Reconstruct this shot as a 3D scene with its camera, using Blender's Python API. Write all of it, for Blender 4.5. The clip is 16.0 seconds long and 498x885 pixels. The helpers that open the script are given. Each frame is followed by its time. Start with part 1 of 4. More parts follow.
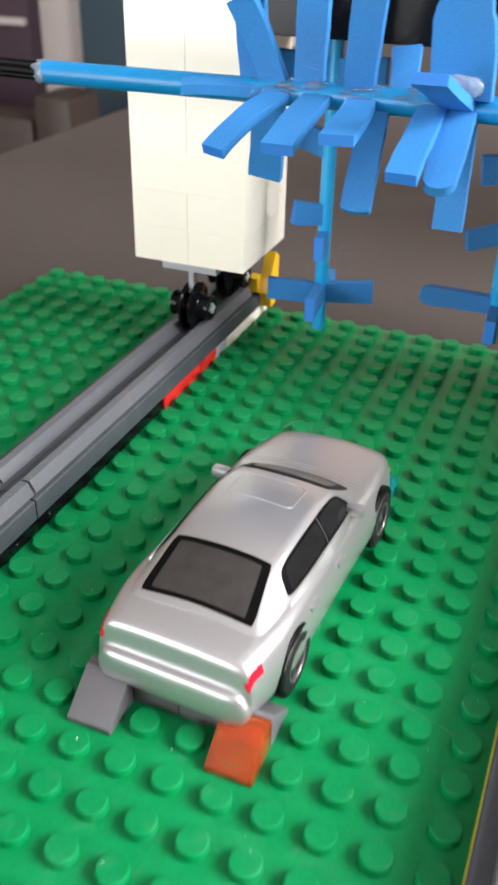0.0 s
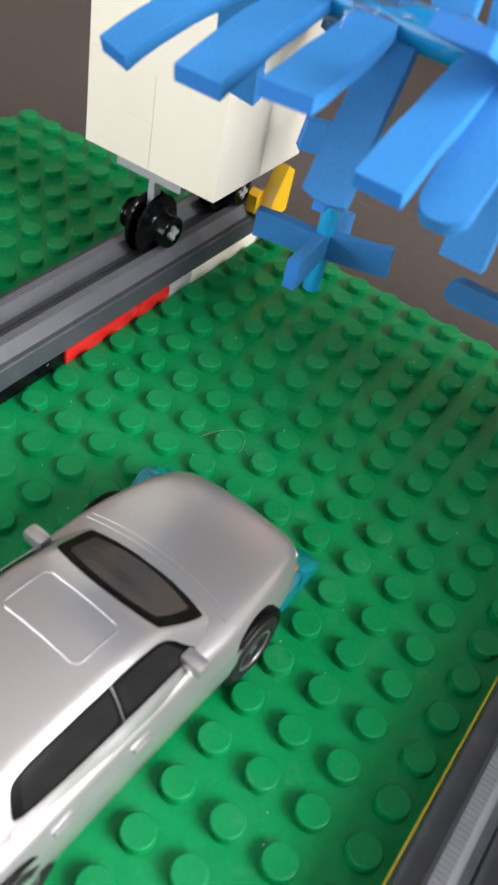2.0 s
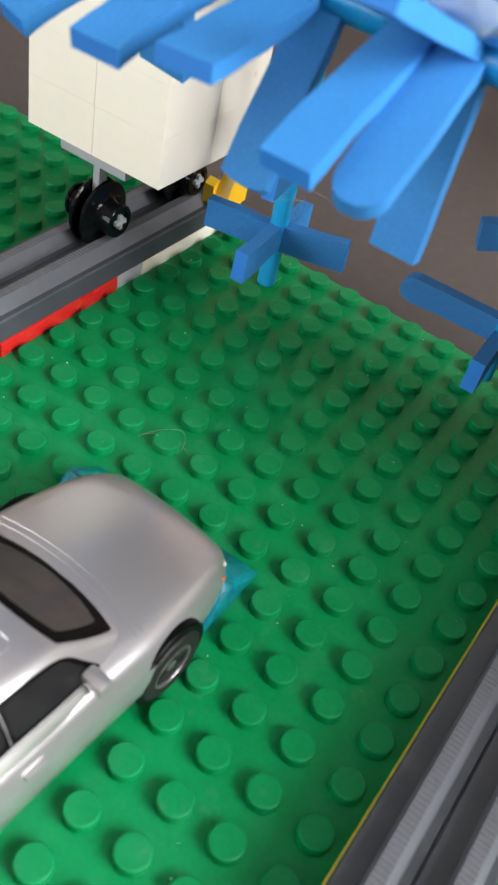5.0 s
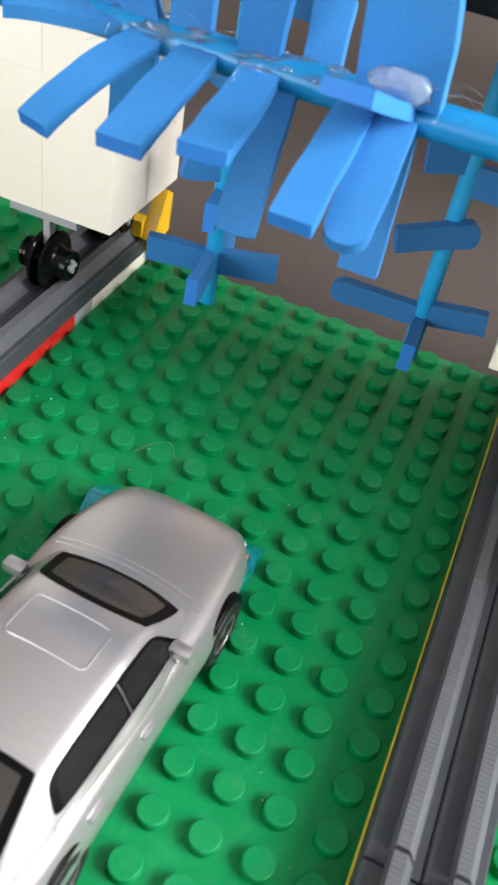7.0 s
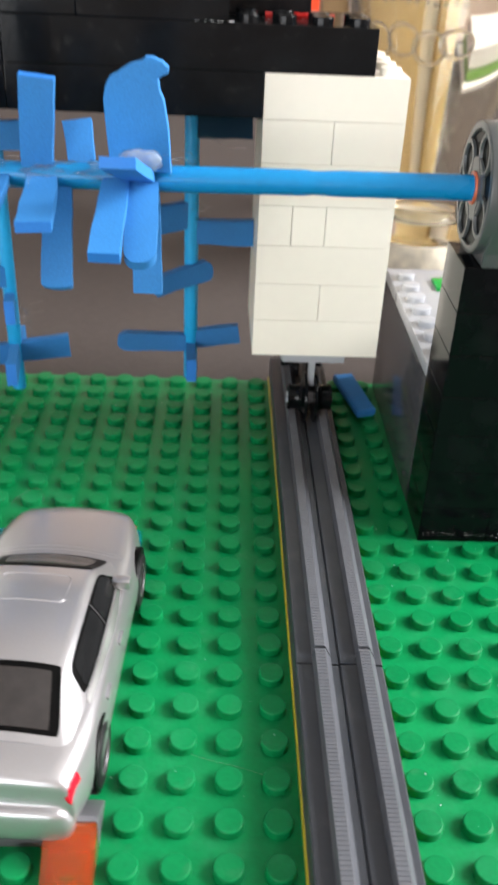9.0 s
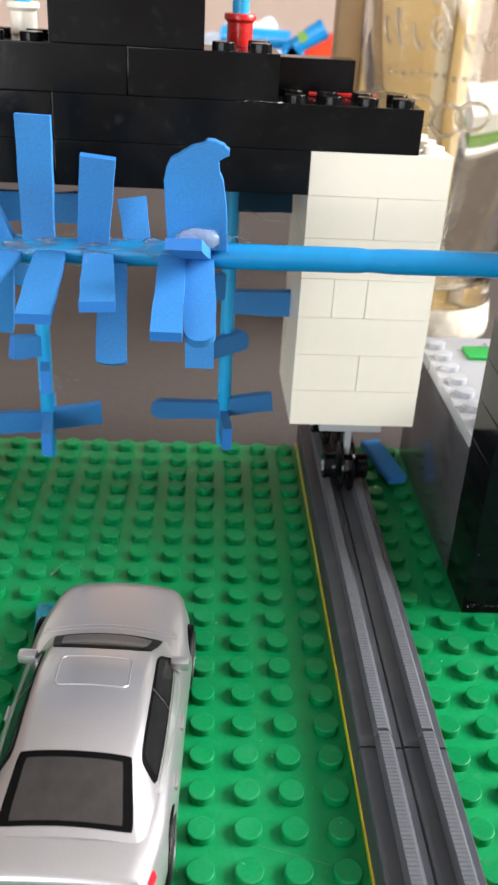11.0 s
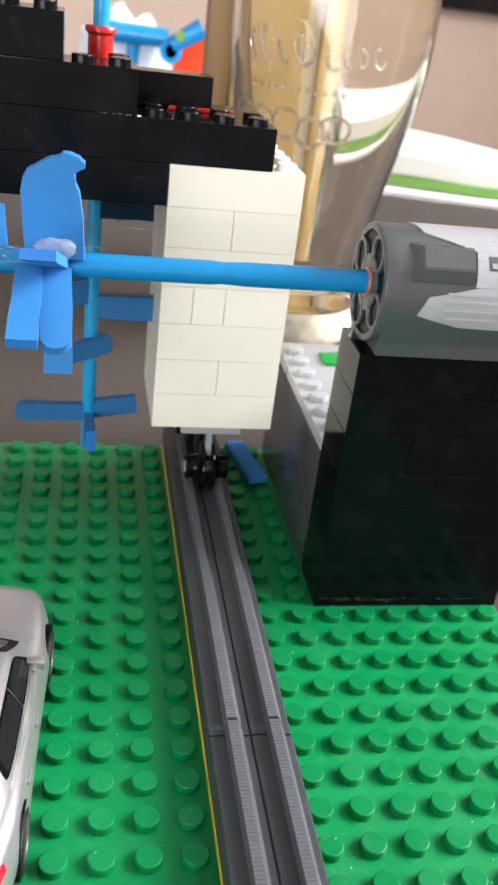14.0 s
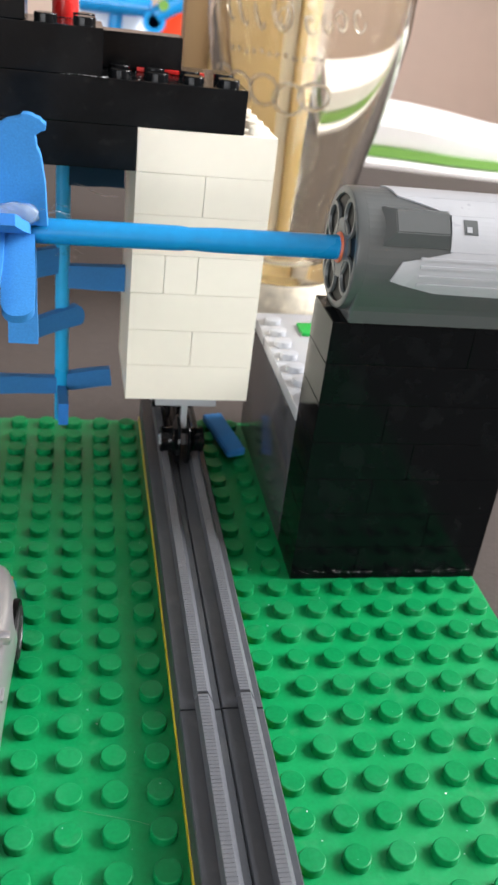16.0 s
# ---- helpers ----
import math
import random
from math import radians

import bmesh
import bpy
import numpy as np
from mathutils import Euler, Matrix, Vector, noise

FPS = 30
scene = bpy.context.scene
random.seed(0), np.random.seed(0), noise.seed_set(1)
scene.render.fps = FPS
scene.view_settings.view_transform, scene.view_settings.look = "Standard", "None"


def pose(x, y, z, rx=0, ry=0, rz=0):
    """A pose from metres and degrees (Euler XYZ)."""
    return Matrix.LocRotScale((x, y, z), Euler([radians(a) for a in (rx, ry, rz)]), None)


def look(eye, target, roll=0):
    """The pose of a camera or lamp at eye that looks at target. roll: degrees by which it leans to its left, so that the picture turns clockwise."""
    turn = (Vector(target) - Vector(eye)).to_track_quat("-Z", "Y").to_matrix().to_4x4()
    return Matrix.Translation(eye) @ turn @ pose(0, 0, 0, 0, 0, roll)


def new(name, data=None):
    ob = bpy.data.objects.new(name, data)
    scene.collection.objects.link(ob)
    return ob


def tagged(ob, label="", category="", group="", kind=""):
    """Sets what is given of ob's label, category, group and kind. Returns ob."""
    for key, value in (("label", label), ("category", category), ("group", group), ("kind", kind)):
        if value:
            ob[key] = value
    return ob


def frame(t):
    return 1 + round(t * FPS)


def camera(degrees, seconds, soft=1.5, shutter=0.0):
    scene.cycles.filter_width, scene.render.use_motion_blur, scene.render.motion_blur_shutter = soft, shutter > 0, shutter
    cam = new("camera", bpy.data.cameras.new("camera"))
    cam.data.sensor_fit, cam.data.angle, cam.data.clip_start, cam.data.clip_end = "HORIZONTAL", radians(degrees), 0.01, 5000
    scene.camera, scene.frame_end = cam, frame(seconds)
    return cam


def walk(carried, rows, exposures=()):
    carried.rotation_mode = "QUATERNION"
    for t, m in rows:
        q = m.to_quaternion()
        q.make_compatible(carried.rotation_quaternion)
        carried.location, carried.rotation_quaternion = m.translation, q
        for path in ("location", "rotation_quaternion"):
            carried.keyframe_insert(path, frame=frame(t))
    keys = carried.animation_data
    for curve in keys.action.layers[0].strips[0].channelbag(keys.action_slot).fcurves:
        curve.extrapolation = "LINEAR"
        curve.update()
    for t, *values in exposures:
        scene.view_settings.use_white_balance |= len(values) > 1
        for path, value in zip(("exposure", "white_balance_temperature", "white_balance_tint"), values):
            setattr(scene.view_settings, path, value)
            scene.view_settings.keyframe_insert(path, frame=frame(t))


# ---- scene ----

# ---- camera and its path ----
cam = camera(31.38, 16.0, soft=2.5, shutter=0.5)
cam.data.dof.use_dof, cam.data.dof.focus_distance, cam.data.dof.aperture_fstop = True, 0.165, 58.0
PATH = [
    # seconds, x, y, z in metres, then the three turns in degrees
    (0.0, 0.04601, -0.11929, 0.11298, 58.226, -1.158, 22.540),
    (0.5, 0.03368, -0.09797, 0.11499, 54.811, -5.580, 25.435),
    (1.0, 0.02595, -0.08803, 0.10501, 50.657, -9.684, 30.217),
    (1.5, 0.02436, -0.06495, 0.10359, 48.345, -10.097, 32.931),
    (2.0, 0.04135, -0.04372, 0.11267, 45.748, -9.592, 34.553),
    (2.5, 0.03728, -0.04299, 0.10938, 43.868, -10.131, 36.650),
    (3.0, 0.03994, -0.03610, 0.10492, 42.209, -8.575, 37.133),
    (3.5, 0.04585, -0.03154, 0.10910, 41.849, -8.527, 37.054),
    (4.0, 0.04295, -0.03259, 0.10838, 43.257, -10.076, 36.831),
    (4.5, 0.04663, -0.03357, 0.11017, 45.059, -10.551, 35.606),
    (5.0, 0.04657, -0.03244, 0.10893, 45.557, -10.287, 35.051),
    (5.2, 0.04632, -0.03096, 0.10901, 44.873, -10.017, 35.037),
    (7.3, 0.03337, -0.06532, 0.12264, 48.418, -8.690, 20.080),
    (7.5, 0.03151, -0.07011, 0.12182, 48.912, -8.482, 18.294),
    (8.0, 0.03104, -0.07916, 0.11774, 49.411, -6.602, 12.639),
    (8.5, 0.04174, -0.09765, 0.12085, 54.407, 0.456, 5.695),
    (9.0, 0.03246, -0.11731, 0.12586, 58.804, -2.409, -0.971),
    (9.5, 0.02585, -0.12054, 0.13065, 61.913, -0.723, -1.166),
    (9.7, 0.02747, -0.11539, 0.12288, 62.122, -0.447, -0.474),
    (11.8, 0.01304, -0.11329, 0.13257, 61.992, -5.182, -3.897),
    (12.0, 0.01588, -0.11589, 0.13127, 62.265, -5.355, -4.693),
    (12.5, 0.02312, -0.11890, 0.13550, 62.246, -5.425, -6.914),
    (13.0, 0.02759, -0.11841, 0.13545, 62.416, -5.585, -8.406),
    (13.5, 0.02414, -0.11630, 0.13417, 62.110, -5.887, -8.484),
    (14.0, 0.02243, -0.11947, 0.13501, 62.171, -6.564, -8.754),
    (14.5, 0.02416, -0.12058, 0.13454, 61.922, -6.596, -8.882),
    (15.0, 0.02301, -0.11961, 0.13274, 61.727, -6.799, -9.143),
    (15.5, 0.02422, -0.12042, 0.13309, 61.467, -6.814, -9.255),
    (16.0, 0.02758, -0.11780, 0.13237, 60.825, -6.406, -9.365),
]
walk(cam, [(t, pose(x, y, z, rx, ry, rz)) for t, x, y, z, rx, ry, rz in PATH],
     [(0.0, 0.20), (1.2, 0.17), (2.5, 0.0), (5.0, 0.02), (7.5, 0.11), (12.0, 0.13), (16.0, 0.10)])

# ---- light ----
MM = 0.001
world = bpy.data.worlds.new("daylight")
scene.world = world
world.use_nodes = True
wn = world.node_tree.nodes
sky = wn.new("ShaderNodeTexSky")
sky.sky_type, sky.sun_disc = "NISHITA", False
sky.sun_elevation, sky.sun_rotation = radians(38), radians(100)
wn["Background"].inputs["Strength"].default_value = 0.10
world.node_tree.links.new(sky.outputs[0], wn["Background"].inputs["Color"])


def window_light(name, at, toward, w, h, watts, colour):
    """Daylight that enters through one window opening."""
    data = bpy.data.lights.new(name, "AREA")
    data.shape, data.size, data.size_y, data.energy, data.color = "RECTANGLE", w, h, watts, colour
    ob = new(name, data)
    ob.matrix_world = look(at, toward)
    return ob


window_light("window_light", (1.685, 0.06, 0.98), (0, 0.0, 0.0), 1.26, 1.04, 100, (1.0, 0.98, 0.985))
window_light("door_light", (-1.25, -2.38, 0.22), (-0.1, 0.1, 0.0), 1.45, 1.9, 74, (0.955, 0.97, 1.0))


# ---- materials ----
def material(name, colour, rough=0.4, metal=0.0, vary=0.08, grain=400.0, bump=0.0, bump_scale=1500.0,
             coat=0.0, dust=0.0, stain_scale=60.0, clear=0.0, ior=1.5, spec=0.5, haze=0.0, haze_scale=70.0, haze_colour=(0.45, 0.47, 0.44)):
    """A surface with variation at two scales, fine relief and, if asked for, pale dust."""
    m = bpy.data.materials.new(name)
    m.use_nodes = True
    nt = m.node_tree
    b = nt.nodes["Principled BSDF"]
    geo = nt.nodes.new("ShaderNodeTexCoord")
    big, fine = nt.nodes.new("ShaderNodeTexNoise"), nt.nodes.new("ShaderNodeTexNoise")
    big.inputs["Scale"].default_value, fine.inputs["Scale"].default_value = stain_scale, grain
    big.inputs["Detail"].default_value = 4
    info = nt.nodes.new("ShaderNodeObjectInfo")
    add = nt.nodes.new("ShaderNodeMath")
    add.operation = "ADD"
    mul = nt.nodes.new("ShaderNodeMath")
    mul.operation = "MULTIPLY_ADD"
    mul.inputs[1].default_value = 0.35
    ramp = nt.nodes.new("ShaderNodeMapRange")
    ramp.clamp = False
    ramp.inputs["From Min"].default_value, ramp.inputs["From Max"].default_value = 0.55, 1.75
    ramp.inputs["To Min"].default_value, ramp.inputs["To Max"].default_value = 1 - vary, 1 + vary
    mix = nt.nodes.new("ShaderNodeMix")
    mix.data_type, mix.blend_type = "RGBA", "MULTIPLY"
    mix.inputs[0].default_value = 1.0
    mix.inputs[6].default_value = (*colour, 1)
    L = nt.links.new
    for n in (big, fine):
        L(geo.outputs["Object"], n.inputs["Vector"])
    L(big.outputs["Fac"], add.inputs[0])
    L(fine.outputs["Fac"], add.inputs[1])
    L(info.outputs["Random"], mul.inputs[0])
    L(add.outputs[0], mul.inputs[2])
    L(mul.outputs[0], ramp.inputs["Value"])
    L(ramp.outputs[0], mix.inputs[7])
    out = mix.outputs[2]
    if dust > 0:
        spots = nt.nodes.new("ShaderNodeTexNoise")
        spots.inputs["Scale"].default_value, spots.inputs["Detail"].default_value = 260.0, 9
        lim = nt.nodes.new("ShaderNodeMapRange")
        lim.inputs["From Min"].default_value, lim.inputs["From Max"].default_value = 0.60, 0.78
        lim.inputs["To Max"].default_value = dust
        over = nt.nodes.new("ShaderNodeMix")
        over.data_type = "RGBA"
        over.inputs[7].default_value = (0.55, 0.54, 0.50, 1)
        L(geo.outputs["Object"], spots.inputs["Vector"])
        L(spots.outputs["Fac"], lim.inputs["Value"])
        L(lim.outputs[0], over.inputs[0])
        L(out, over.inputs[6])
        out = over.outputs[2]
    if haze > 0:
        film, lim2, over2 = nt.nodes.new("ShaderNodeTexNoise"), nt.nodes.new("ShaderNodeMapRange"), nt.nodes.new("ShaderNodeMix")
        film.inputs["Scale"].default_value, film.inputs["Detail"].default_value, film.inputs["Roughness"].default_value = haze_scale, 7, 0.65
        lim2.inputs["From Min"].default_value, lim2.inputs["From Max"].default_value, lim2.inputs["To Max"].default_value = 0.50, 0.78, haze
        over2.data_type = "RGBA"
        over2.inputs[7].default_value = (*haze_colour, 1)
        L(geo.outputs["Object"], film.inputs["Vector"])
        L(film.outputs["Fac"], lim2.inputs["Value"])
        L(lim2.outputs[0], over2.inputs[0])
        L(out, over2.inputs[6])
        out = over2.outputs[2]
    L(out, b.inputs["Base Color"])
    rr = nt.nodes.new("ShaderNodeMapRange")
    rr.clamp = False
    rr.inputs["From Min"].default_value, rr.inputs["From Max"].default_value = 0.2, 0.8
    rr.inputs["To Min"].default_value, rr.inputs["To Max"].default_value = max(rough * 0.75, 0.02), min(rough * 1.3, 1)
    L(big.outputs["Fac"], rr.inputs["Value"])
    L(rr.outputs[0], b.inputs["Roughness"])
    b.inputs["Specular IOR Level"].default_value = spec
    b.inputs["Metallic"].default_value, b.inputs["Coat Weight"].default_value = metal, coat
    b.inputs["Transmission Weight"].default_value, b.inputs["IOR"].default_value = clear, ior
    if bump > 0:
        bn, bt = nt.nodes.new("ShaderNodeBump"), nt.nodes.new("ShaderNodeTexNoise")
        bt.inputs["Scale"].default_value, bt.inputs["Detail"].default_value = bump_scale, 5
        bn.inputs["Strength"].default_value, bn.inputs["Distance"].default_value = bump, 0.0004
        L(geo.outputs["Object"], bt.inputs["Vector"])
        L(bt.outputs["Fac"], bn.inputs["Height"])
        L(bn.outputs[0], b.inputs["Normal"])
    return m


M_GREEN = material("green plastic", (0.001, 0.205, 0.060), 0.38, vary=0.22, grain=1300, bump=0.12, bump_scale=1800, dust=0.04, stain_scale=45, spec=0.19, haze=0.11, haze_scale=110, haze_colour=(0.13, 0.40, 0.26))
M_WHITE = material("white plastic", (0.83, 0.79, 0.685), 0.32, vary=0.025, bump=0.03)
M_BLACK = material("black plastic", (0.0030, 0.0036, 0.0043), 0.12, vary=0.12, bump=0.02, stain_scale=90, spec=0.15, haze=0.010, haze_scale=110, haze_colour=(0.40, 0.45, 0.47))
M_DUSTY = material("dusty black plastic", (0.0045, 0.0052, 0.006), 0.16, vary=0.3, grain=900, bump=0.05, bump_scale=900, stain_scale=70, spec=0.15, haze=0.022, haze_scale=34, haze_colour=(0.30, 0.33, 0.35), dust=0.025)
M_RAIL = material("dark grey plastic", (0.050, 0.056, 0.066), 0.38, spec=0.3, vary=0.10, bump=0.10, dust=0.04, haze=0.05, haze_scale=90)
M_RIDGE = material("worn grey plastic", (0.092, 0.099, 0.112), 0.40, vary=0.12, bump=0.1, dust=0.05)
M_SLATE = material("slate grey plastic", (0.055, 0.057, 0.064), 0.16, vary=0.06, bump=0.04, dust=0.03)
M_STOP = material("matt grey plastic", (0.115, 0.115, 0.125), 0.36, vary=0.10, bump=0.06, dust=0.05)
M_LIGHTGREY = material("light grey plastic", (0.34, 0.355, 0.38), 0.32, vary=0.05, bump=0.04)
M_MOTOR = material("dark motor plastic", (0.068, 0.076, 0.078), 0.33, vary=0.05, bump=0.04)
M_RED = material("red plastic", (0.55, 0.018, 0.016), 0.28, vary=0.06, bump=0.03, dust=0.03)
M_YELLOW = material("yellow plastic", (0.66, 0.55, 0.03), 0.30, vary=0.05, bump=0.03)
M_AMBER = material("warm yellow plastic", (0.80, 0.47, 0.015), 0.30, vary=0.05, bump=0.03)
M_GREENTILE = material("bright green plastic", (0.0, 0.28, 0.04), 0.3)
M_STRAW = material("blue straw plastic", (0.005, 0.205, 0.475), 0.30, vary=0.12, bump=0.05, stain_scale=30, spec=0.33)
M_STRAWPALE = material("pale blue straw plastic", (0.014, 0.32, 0.64), 0.30, vary=0.10, bump=0.04, stain_scale=30)
M_FOAM = material("blue foam", (0.028, 0.187, 0.478), 0.72, vary=0.24, grain=2400, bump=0.16, bump_scale=3200, stain_scale=70, spec=0.3)
# strips of the right-hand brush, coloured darker for the shade they hang in
M_FOAMSHADE = material("shaded blue foam", (0.026, 0.150, 0.375), 0.72, vary=0.24, grain=2400, bump=0.16, bump_scale=3200, stain_scale=70, spec=0.3)
# top strip below the beam: deep shade put into its base colour
M_FOAMDEEPSHADE = material("deeply shaded blue foam", (0.006, 0.028, 0.055), 0.7, vary=0.2, grain=2400, bump=0.16, bump_scale=3200, spec=0.2)
M_FOAMCUT = material("cut foam edge", (0.015, 0.17, 0.56), 0.6, vary=0.12, grain=2500, bump=0.25, bump_scale=3200)
M_GLUE = material("hot glue", (0.90, 0.95, 1.0), 0.08, vary=0.03, clear=0.95, ior=1.42, bump=0.7, bump_scale=500)
M_GLUEPALE = material("milky hot glue", (0.62, 0.80, 1.0), 0.22, vary=0.05, clear=0.72, ior=1.42, bump=0.5, bump_scale=420)
M_AQUA = material("clear aqua plastic", (0.03, 0.74, 0.93), 0.03, vary=0.02, clear=0.82, ior=1.5)
M_ORANGE = material("clear orange plastic", (1.0, 0.19, 0.025), 0.04, vary=0.12, grain=500, clear=0.84, ior=1.45, bump=0.08, bump_scale=500)
M_HUB = material("dull orange plastic", (0.48, 0.11, 0.05), 0.4)
M_TABLE = material("table leather", (0.078, 0.067, 0.062), 0.8, vary=0.14, grain=300, bump=0.35, bump_scale=700, stain_scale=7, spec=0.08)
M_SILVER = material("silver paint", (0.46, 0.457, 0.47), 0.32, metal=0.75, vary=0.05, grain=2600, coat=0.5, stain_scale=18, bump=0.03, bump_scale=2500)
M_CARGLASS = material("dark car glass", (0.012, 0.0125, 0.013), 0.12, vary=0.2, stain_scale=200, spec=0.22)
M_REARGLASS = material("smoky rear glass", (0.032, 0.029, 0.028), 0.20, vary=0.3, stain_scale=120, spec=0.3)
M_TRIM = material("black trim and hollow shade", (0.003, 0.003, 0.003), 0.35, spec=0.06)
M_TYRE = material("rubber", (0.008, 0.008, 0.009), 0.55, bump=0.1, spec=0.3)
M_RIM = material("grey wheel rim", (0.15, 0.15, 0.155), 0.35, metal=0.6)
# paler than the body paint, to draw the highlight along the car's shoulder
M_BELTSHINE = material("shoulder highlight metal", (0.80, 0.80, 0.79), 0.38, metal=1.0, vary=0.05, bump=0.05, bump_scale=900)
M_LAMP = material("red lamp", (0.55, 0.01, 0.03), 0.2)
M_CLEARLAMP = material("pale lamp glass", (0.50, 0.49, 0.45), 0.3, metal=0.3)
M_GLASS = material("drinking glass", (0.99, 0.97, 0.90), 0.01, vary=0.0, clear=1.0, ior=1.5)
# the glow of light through the foot is put into this pale colour
M_FOOT = material("light-filled foot glass", (1.0, 0.95, 0.78), 0.2, vary=0.4, grain=260, clear=0.12, ior=1.5, bump=1.0, bump_scale=300)
M_EMBOSS = material("embossed glass", (0.99, 0.96, 0.88), 0.03, vary=0.0, clear=0.85, ior=1.5)
M_PAPER = material("paper", (0.80, 0.80, 0.80), 0.8, vary=0.03)
M_HAIR = material("pale hair", (0.30, 0.28, 0.22), 0.5)
M_FOLDER = material("green card", (0.15, 0.33, 0.06), 0.6)
M_WALL = material("beige wall paint", (0.67, 0.525, 0.44), 0.85, vary=0.05, grain=20, stain_scale=2, bump=0.1, bump_scale=120)
M_CEIL = material("white ceiling paint", (0.62, 0.61, 0.59), 0.9, vary=0.03, grain=15, stain_scale=2)
M_FLOOR = material("brown carpet", (0.10, 0.085, 0.075), 0.95, vary=0.2, grain=150, bump=0.5, bump_scale=300, stain_scale=4)
M_WOOD = material("varnished pine", (0.27, 0.17, 0.08), 0.45, vary=0.25, grain=30, stain_scale=6, bump=0.1)
# boards behind the glass: its brightening and glare are put into their colours
M_TANLIT = material("glass-brightened brown pine", (0.56, 0.40, 0.18), 0.45, vary=0.25, grain=30, stain_scale=6, bump=0.1)
M_PINELIT = material("glass-brightened golden pine", (0.80, 0.60, 0.27), 0.45, vary=0.2, grain=30, stain_scale=6, bump=0.1)
M_PINEGLARE = material("glare-white pine", (0.84, 0.80, 0.70), 0.5, vary=0.1, grain=30, stain_scale=6, bump=0.1)
M_TOYBLUE = material("blue toy plastic", (0.01, 0.30, 0.72), 0.3, vary=0.1)
M_BAG = material("pale plastic bag", (0.66, 0.74, 0.84), 0.35, vary=0.08, bump=0.6, bump_scale=90)
M_SOFA = material("dark brown leather", (0.045, 0.034, 0.027), 0.55, vary=0.2, grain=40, stain_scale=5, bump=0.2, bump_scale=60)
M_TOYRED = material("orange red toy plastic", (0.85, 0.07, 0.02), 0.35)
M_TV = material("black screen", (0.008, 0.008, 0.009), 0.15)
M_CABINET = material("dark plum cabinet", (0.045, 0.025, 0.04), 0.5, vary=0.15)
M_TEAL = material("dark teal cloth", (0.035, 0.065, 0.085), 0.9, vary=0.2)
M_DOOR = material("pale door paint", (0.50, 0.46, 0.44), 0.6)


# ---- building helpers (lengths in millimetres) ----
def put(bm, verts, faces):
    vs = [bm.verts.new(Vector(v) * MM) for v in verts]
    for f in faces:
        try:
            bm.faces.new([vs[i] for i in f])
        except ValueError:
            pass
    return vs


def box(bm, x0, x1, y0, y1, z0, z1, bevel=0.15):
    vs = put(bm, [(x, y, z) for z in (z0, z1) for y in (y0, y1) for x in (x0, x1)],
             [(0, 2, 3, 1), (4, 5, 7, 6), (0, 1, 5, 4), (2, 6, 7, 3), (0, 4, 6, 2), (1, 3, 7, 5)])
    if bevel > 0:
        edges = list({e for v in vs for e in v.link_edges})
        bmesh.ops.bevel(bm, geom=edges, offset=bevel * MM, segments=2, profile=0.6, affect="EDGES")
    return vs


def rod(bm, p, q, r0, r1=None, n=20, caps=True):
    """A round bar from p to q."""
    r1 = r0 if r1 is None else r1
    p, q = Vector(p), Vector(q)
    d = (q - p).normalized()
    a = d.orthogonal().normalized()
    c = d.cross(a)
    ring = lambda o, r: [o + (a * math.cos(2 * math.pi * i / n) + c * math.sin(2 * math.pi * i / n)) * r for i in range(n)]
    faces = [(i, (i + 1) % n, n + (i + 1) % n, n + i) for i in range(n)]
    if caps:
        faces += [tuple(range(n))[::-1], tuple(range(n, 2 * n))]
    return put(bm, ring(p, r0) + ring(q, r1), faces)


def lathe(bm, centre, profile, n=24, axis="z"):
    """Turns (radius, height) pairs about an axis through centre."""
    c = Vector(centre)
    verts = []
    for r, h in profile:
        for i in range(n):
            u, v = r * math.cos(2 * math.pi * i / n), r * math.sin(2 * math.pi * i / n)
            verts.append(c + Vector({"z": (u, v, h), "x": (h, u, v), "y": (u, h, v)}[axis]))
    faces = [(k * n + i, k * n + (i + 1) % n, (k + 1) * n + (i + 1) % n, (k + 1) * n + i)
             for k in range(len(profile) - 1) for i in range(n)]
    if profile[0][0] > 0:
        faces.append(tuple(range(n))[::-1])
    if profile[-1][0] > 0:
        faces.append(tuple((len(profile) - 1) * n + i for i in range(n)))
    return put(bm, verts, faces)


def stud(bm, x, y, z, n=20, r=2.4, h=1.7):
    """The round knob of a building brick, with a softened rim."""
    lathe(bm, (x, y, z), [(r, 0), (r, h - 0.22), (r - 0.07, h - 0.07), (r - 0.25, h), (0.001, h)], n)


def finish(bm, name, mat, smooth=35):
    bmesh.ops.recalc_face_normals(bm, faces=bm.faces)
    me = bpy.data.meshes.new(name)
    bm.to_mesh(me)
    bm.free()
    me.materials.append(mat)
    if smooth:
        me.polygons.foreach_set("use_smooth", [True] * len(me.polygons))
        me.set_sharp_from_angle(angle=radians(smooth))
        if smooth < 30:
            for p in me.polygons:
                if p.area > 6e-6:
                    p.use_smooth = False
    return me


def part(name, bm, mat, parent, label="", smooth=35):
    ob = new(name, finish(bm, name, mat, smooth))
    ob.parent = parent
    return tagged(ob, label)


def thing(name, at, label, category, group="", kind=""):
    ob = new(name)
    ob.empty_display_size = 0.004
    ob.location = Vector(at) * MM
    return tagged(ob, label, category, group, kind)


def single(name, bm, mat, label, category, group="", kind="", smooth=35):
    ob = new(name, finish(bm, name, mat, smooth))
    return tagged(ob, label, category, group, kind)


def local(parent, bm):
    """Moves geometry written in plan coordinates into the frame of its thing."""
    bmesh.ops.translate(bm, verts=bm.verts, vec=-parent.location)
    return bm


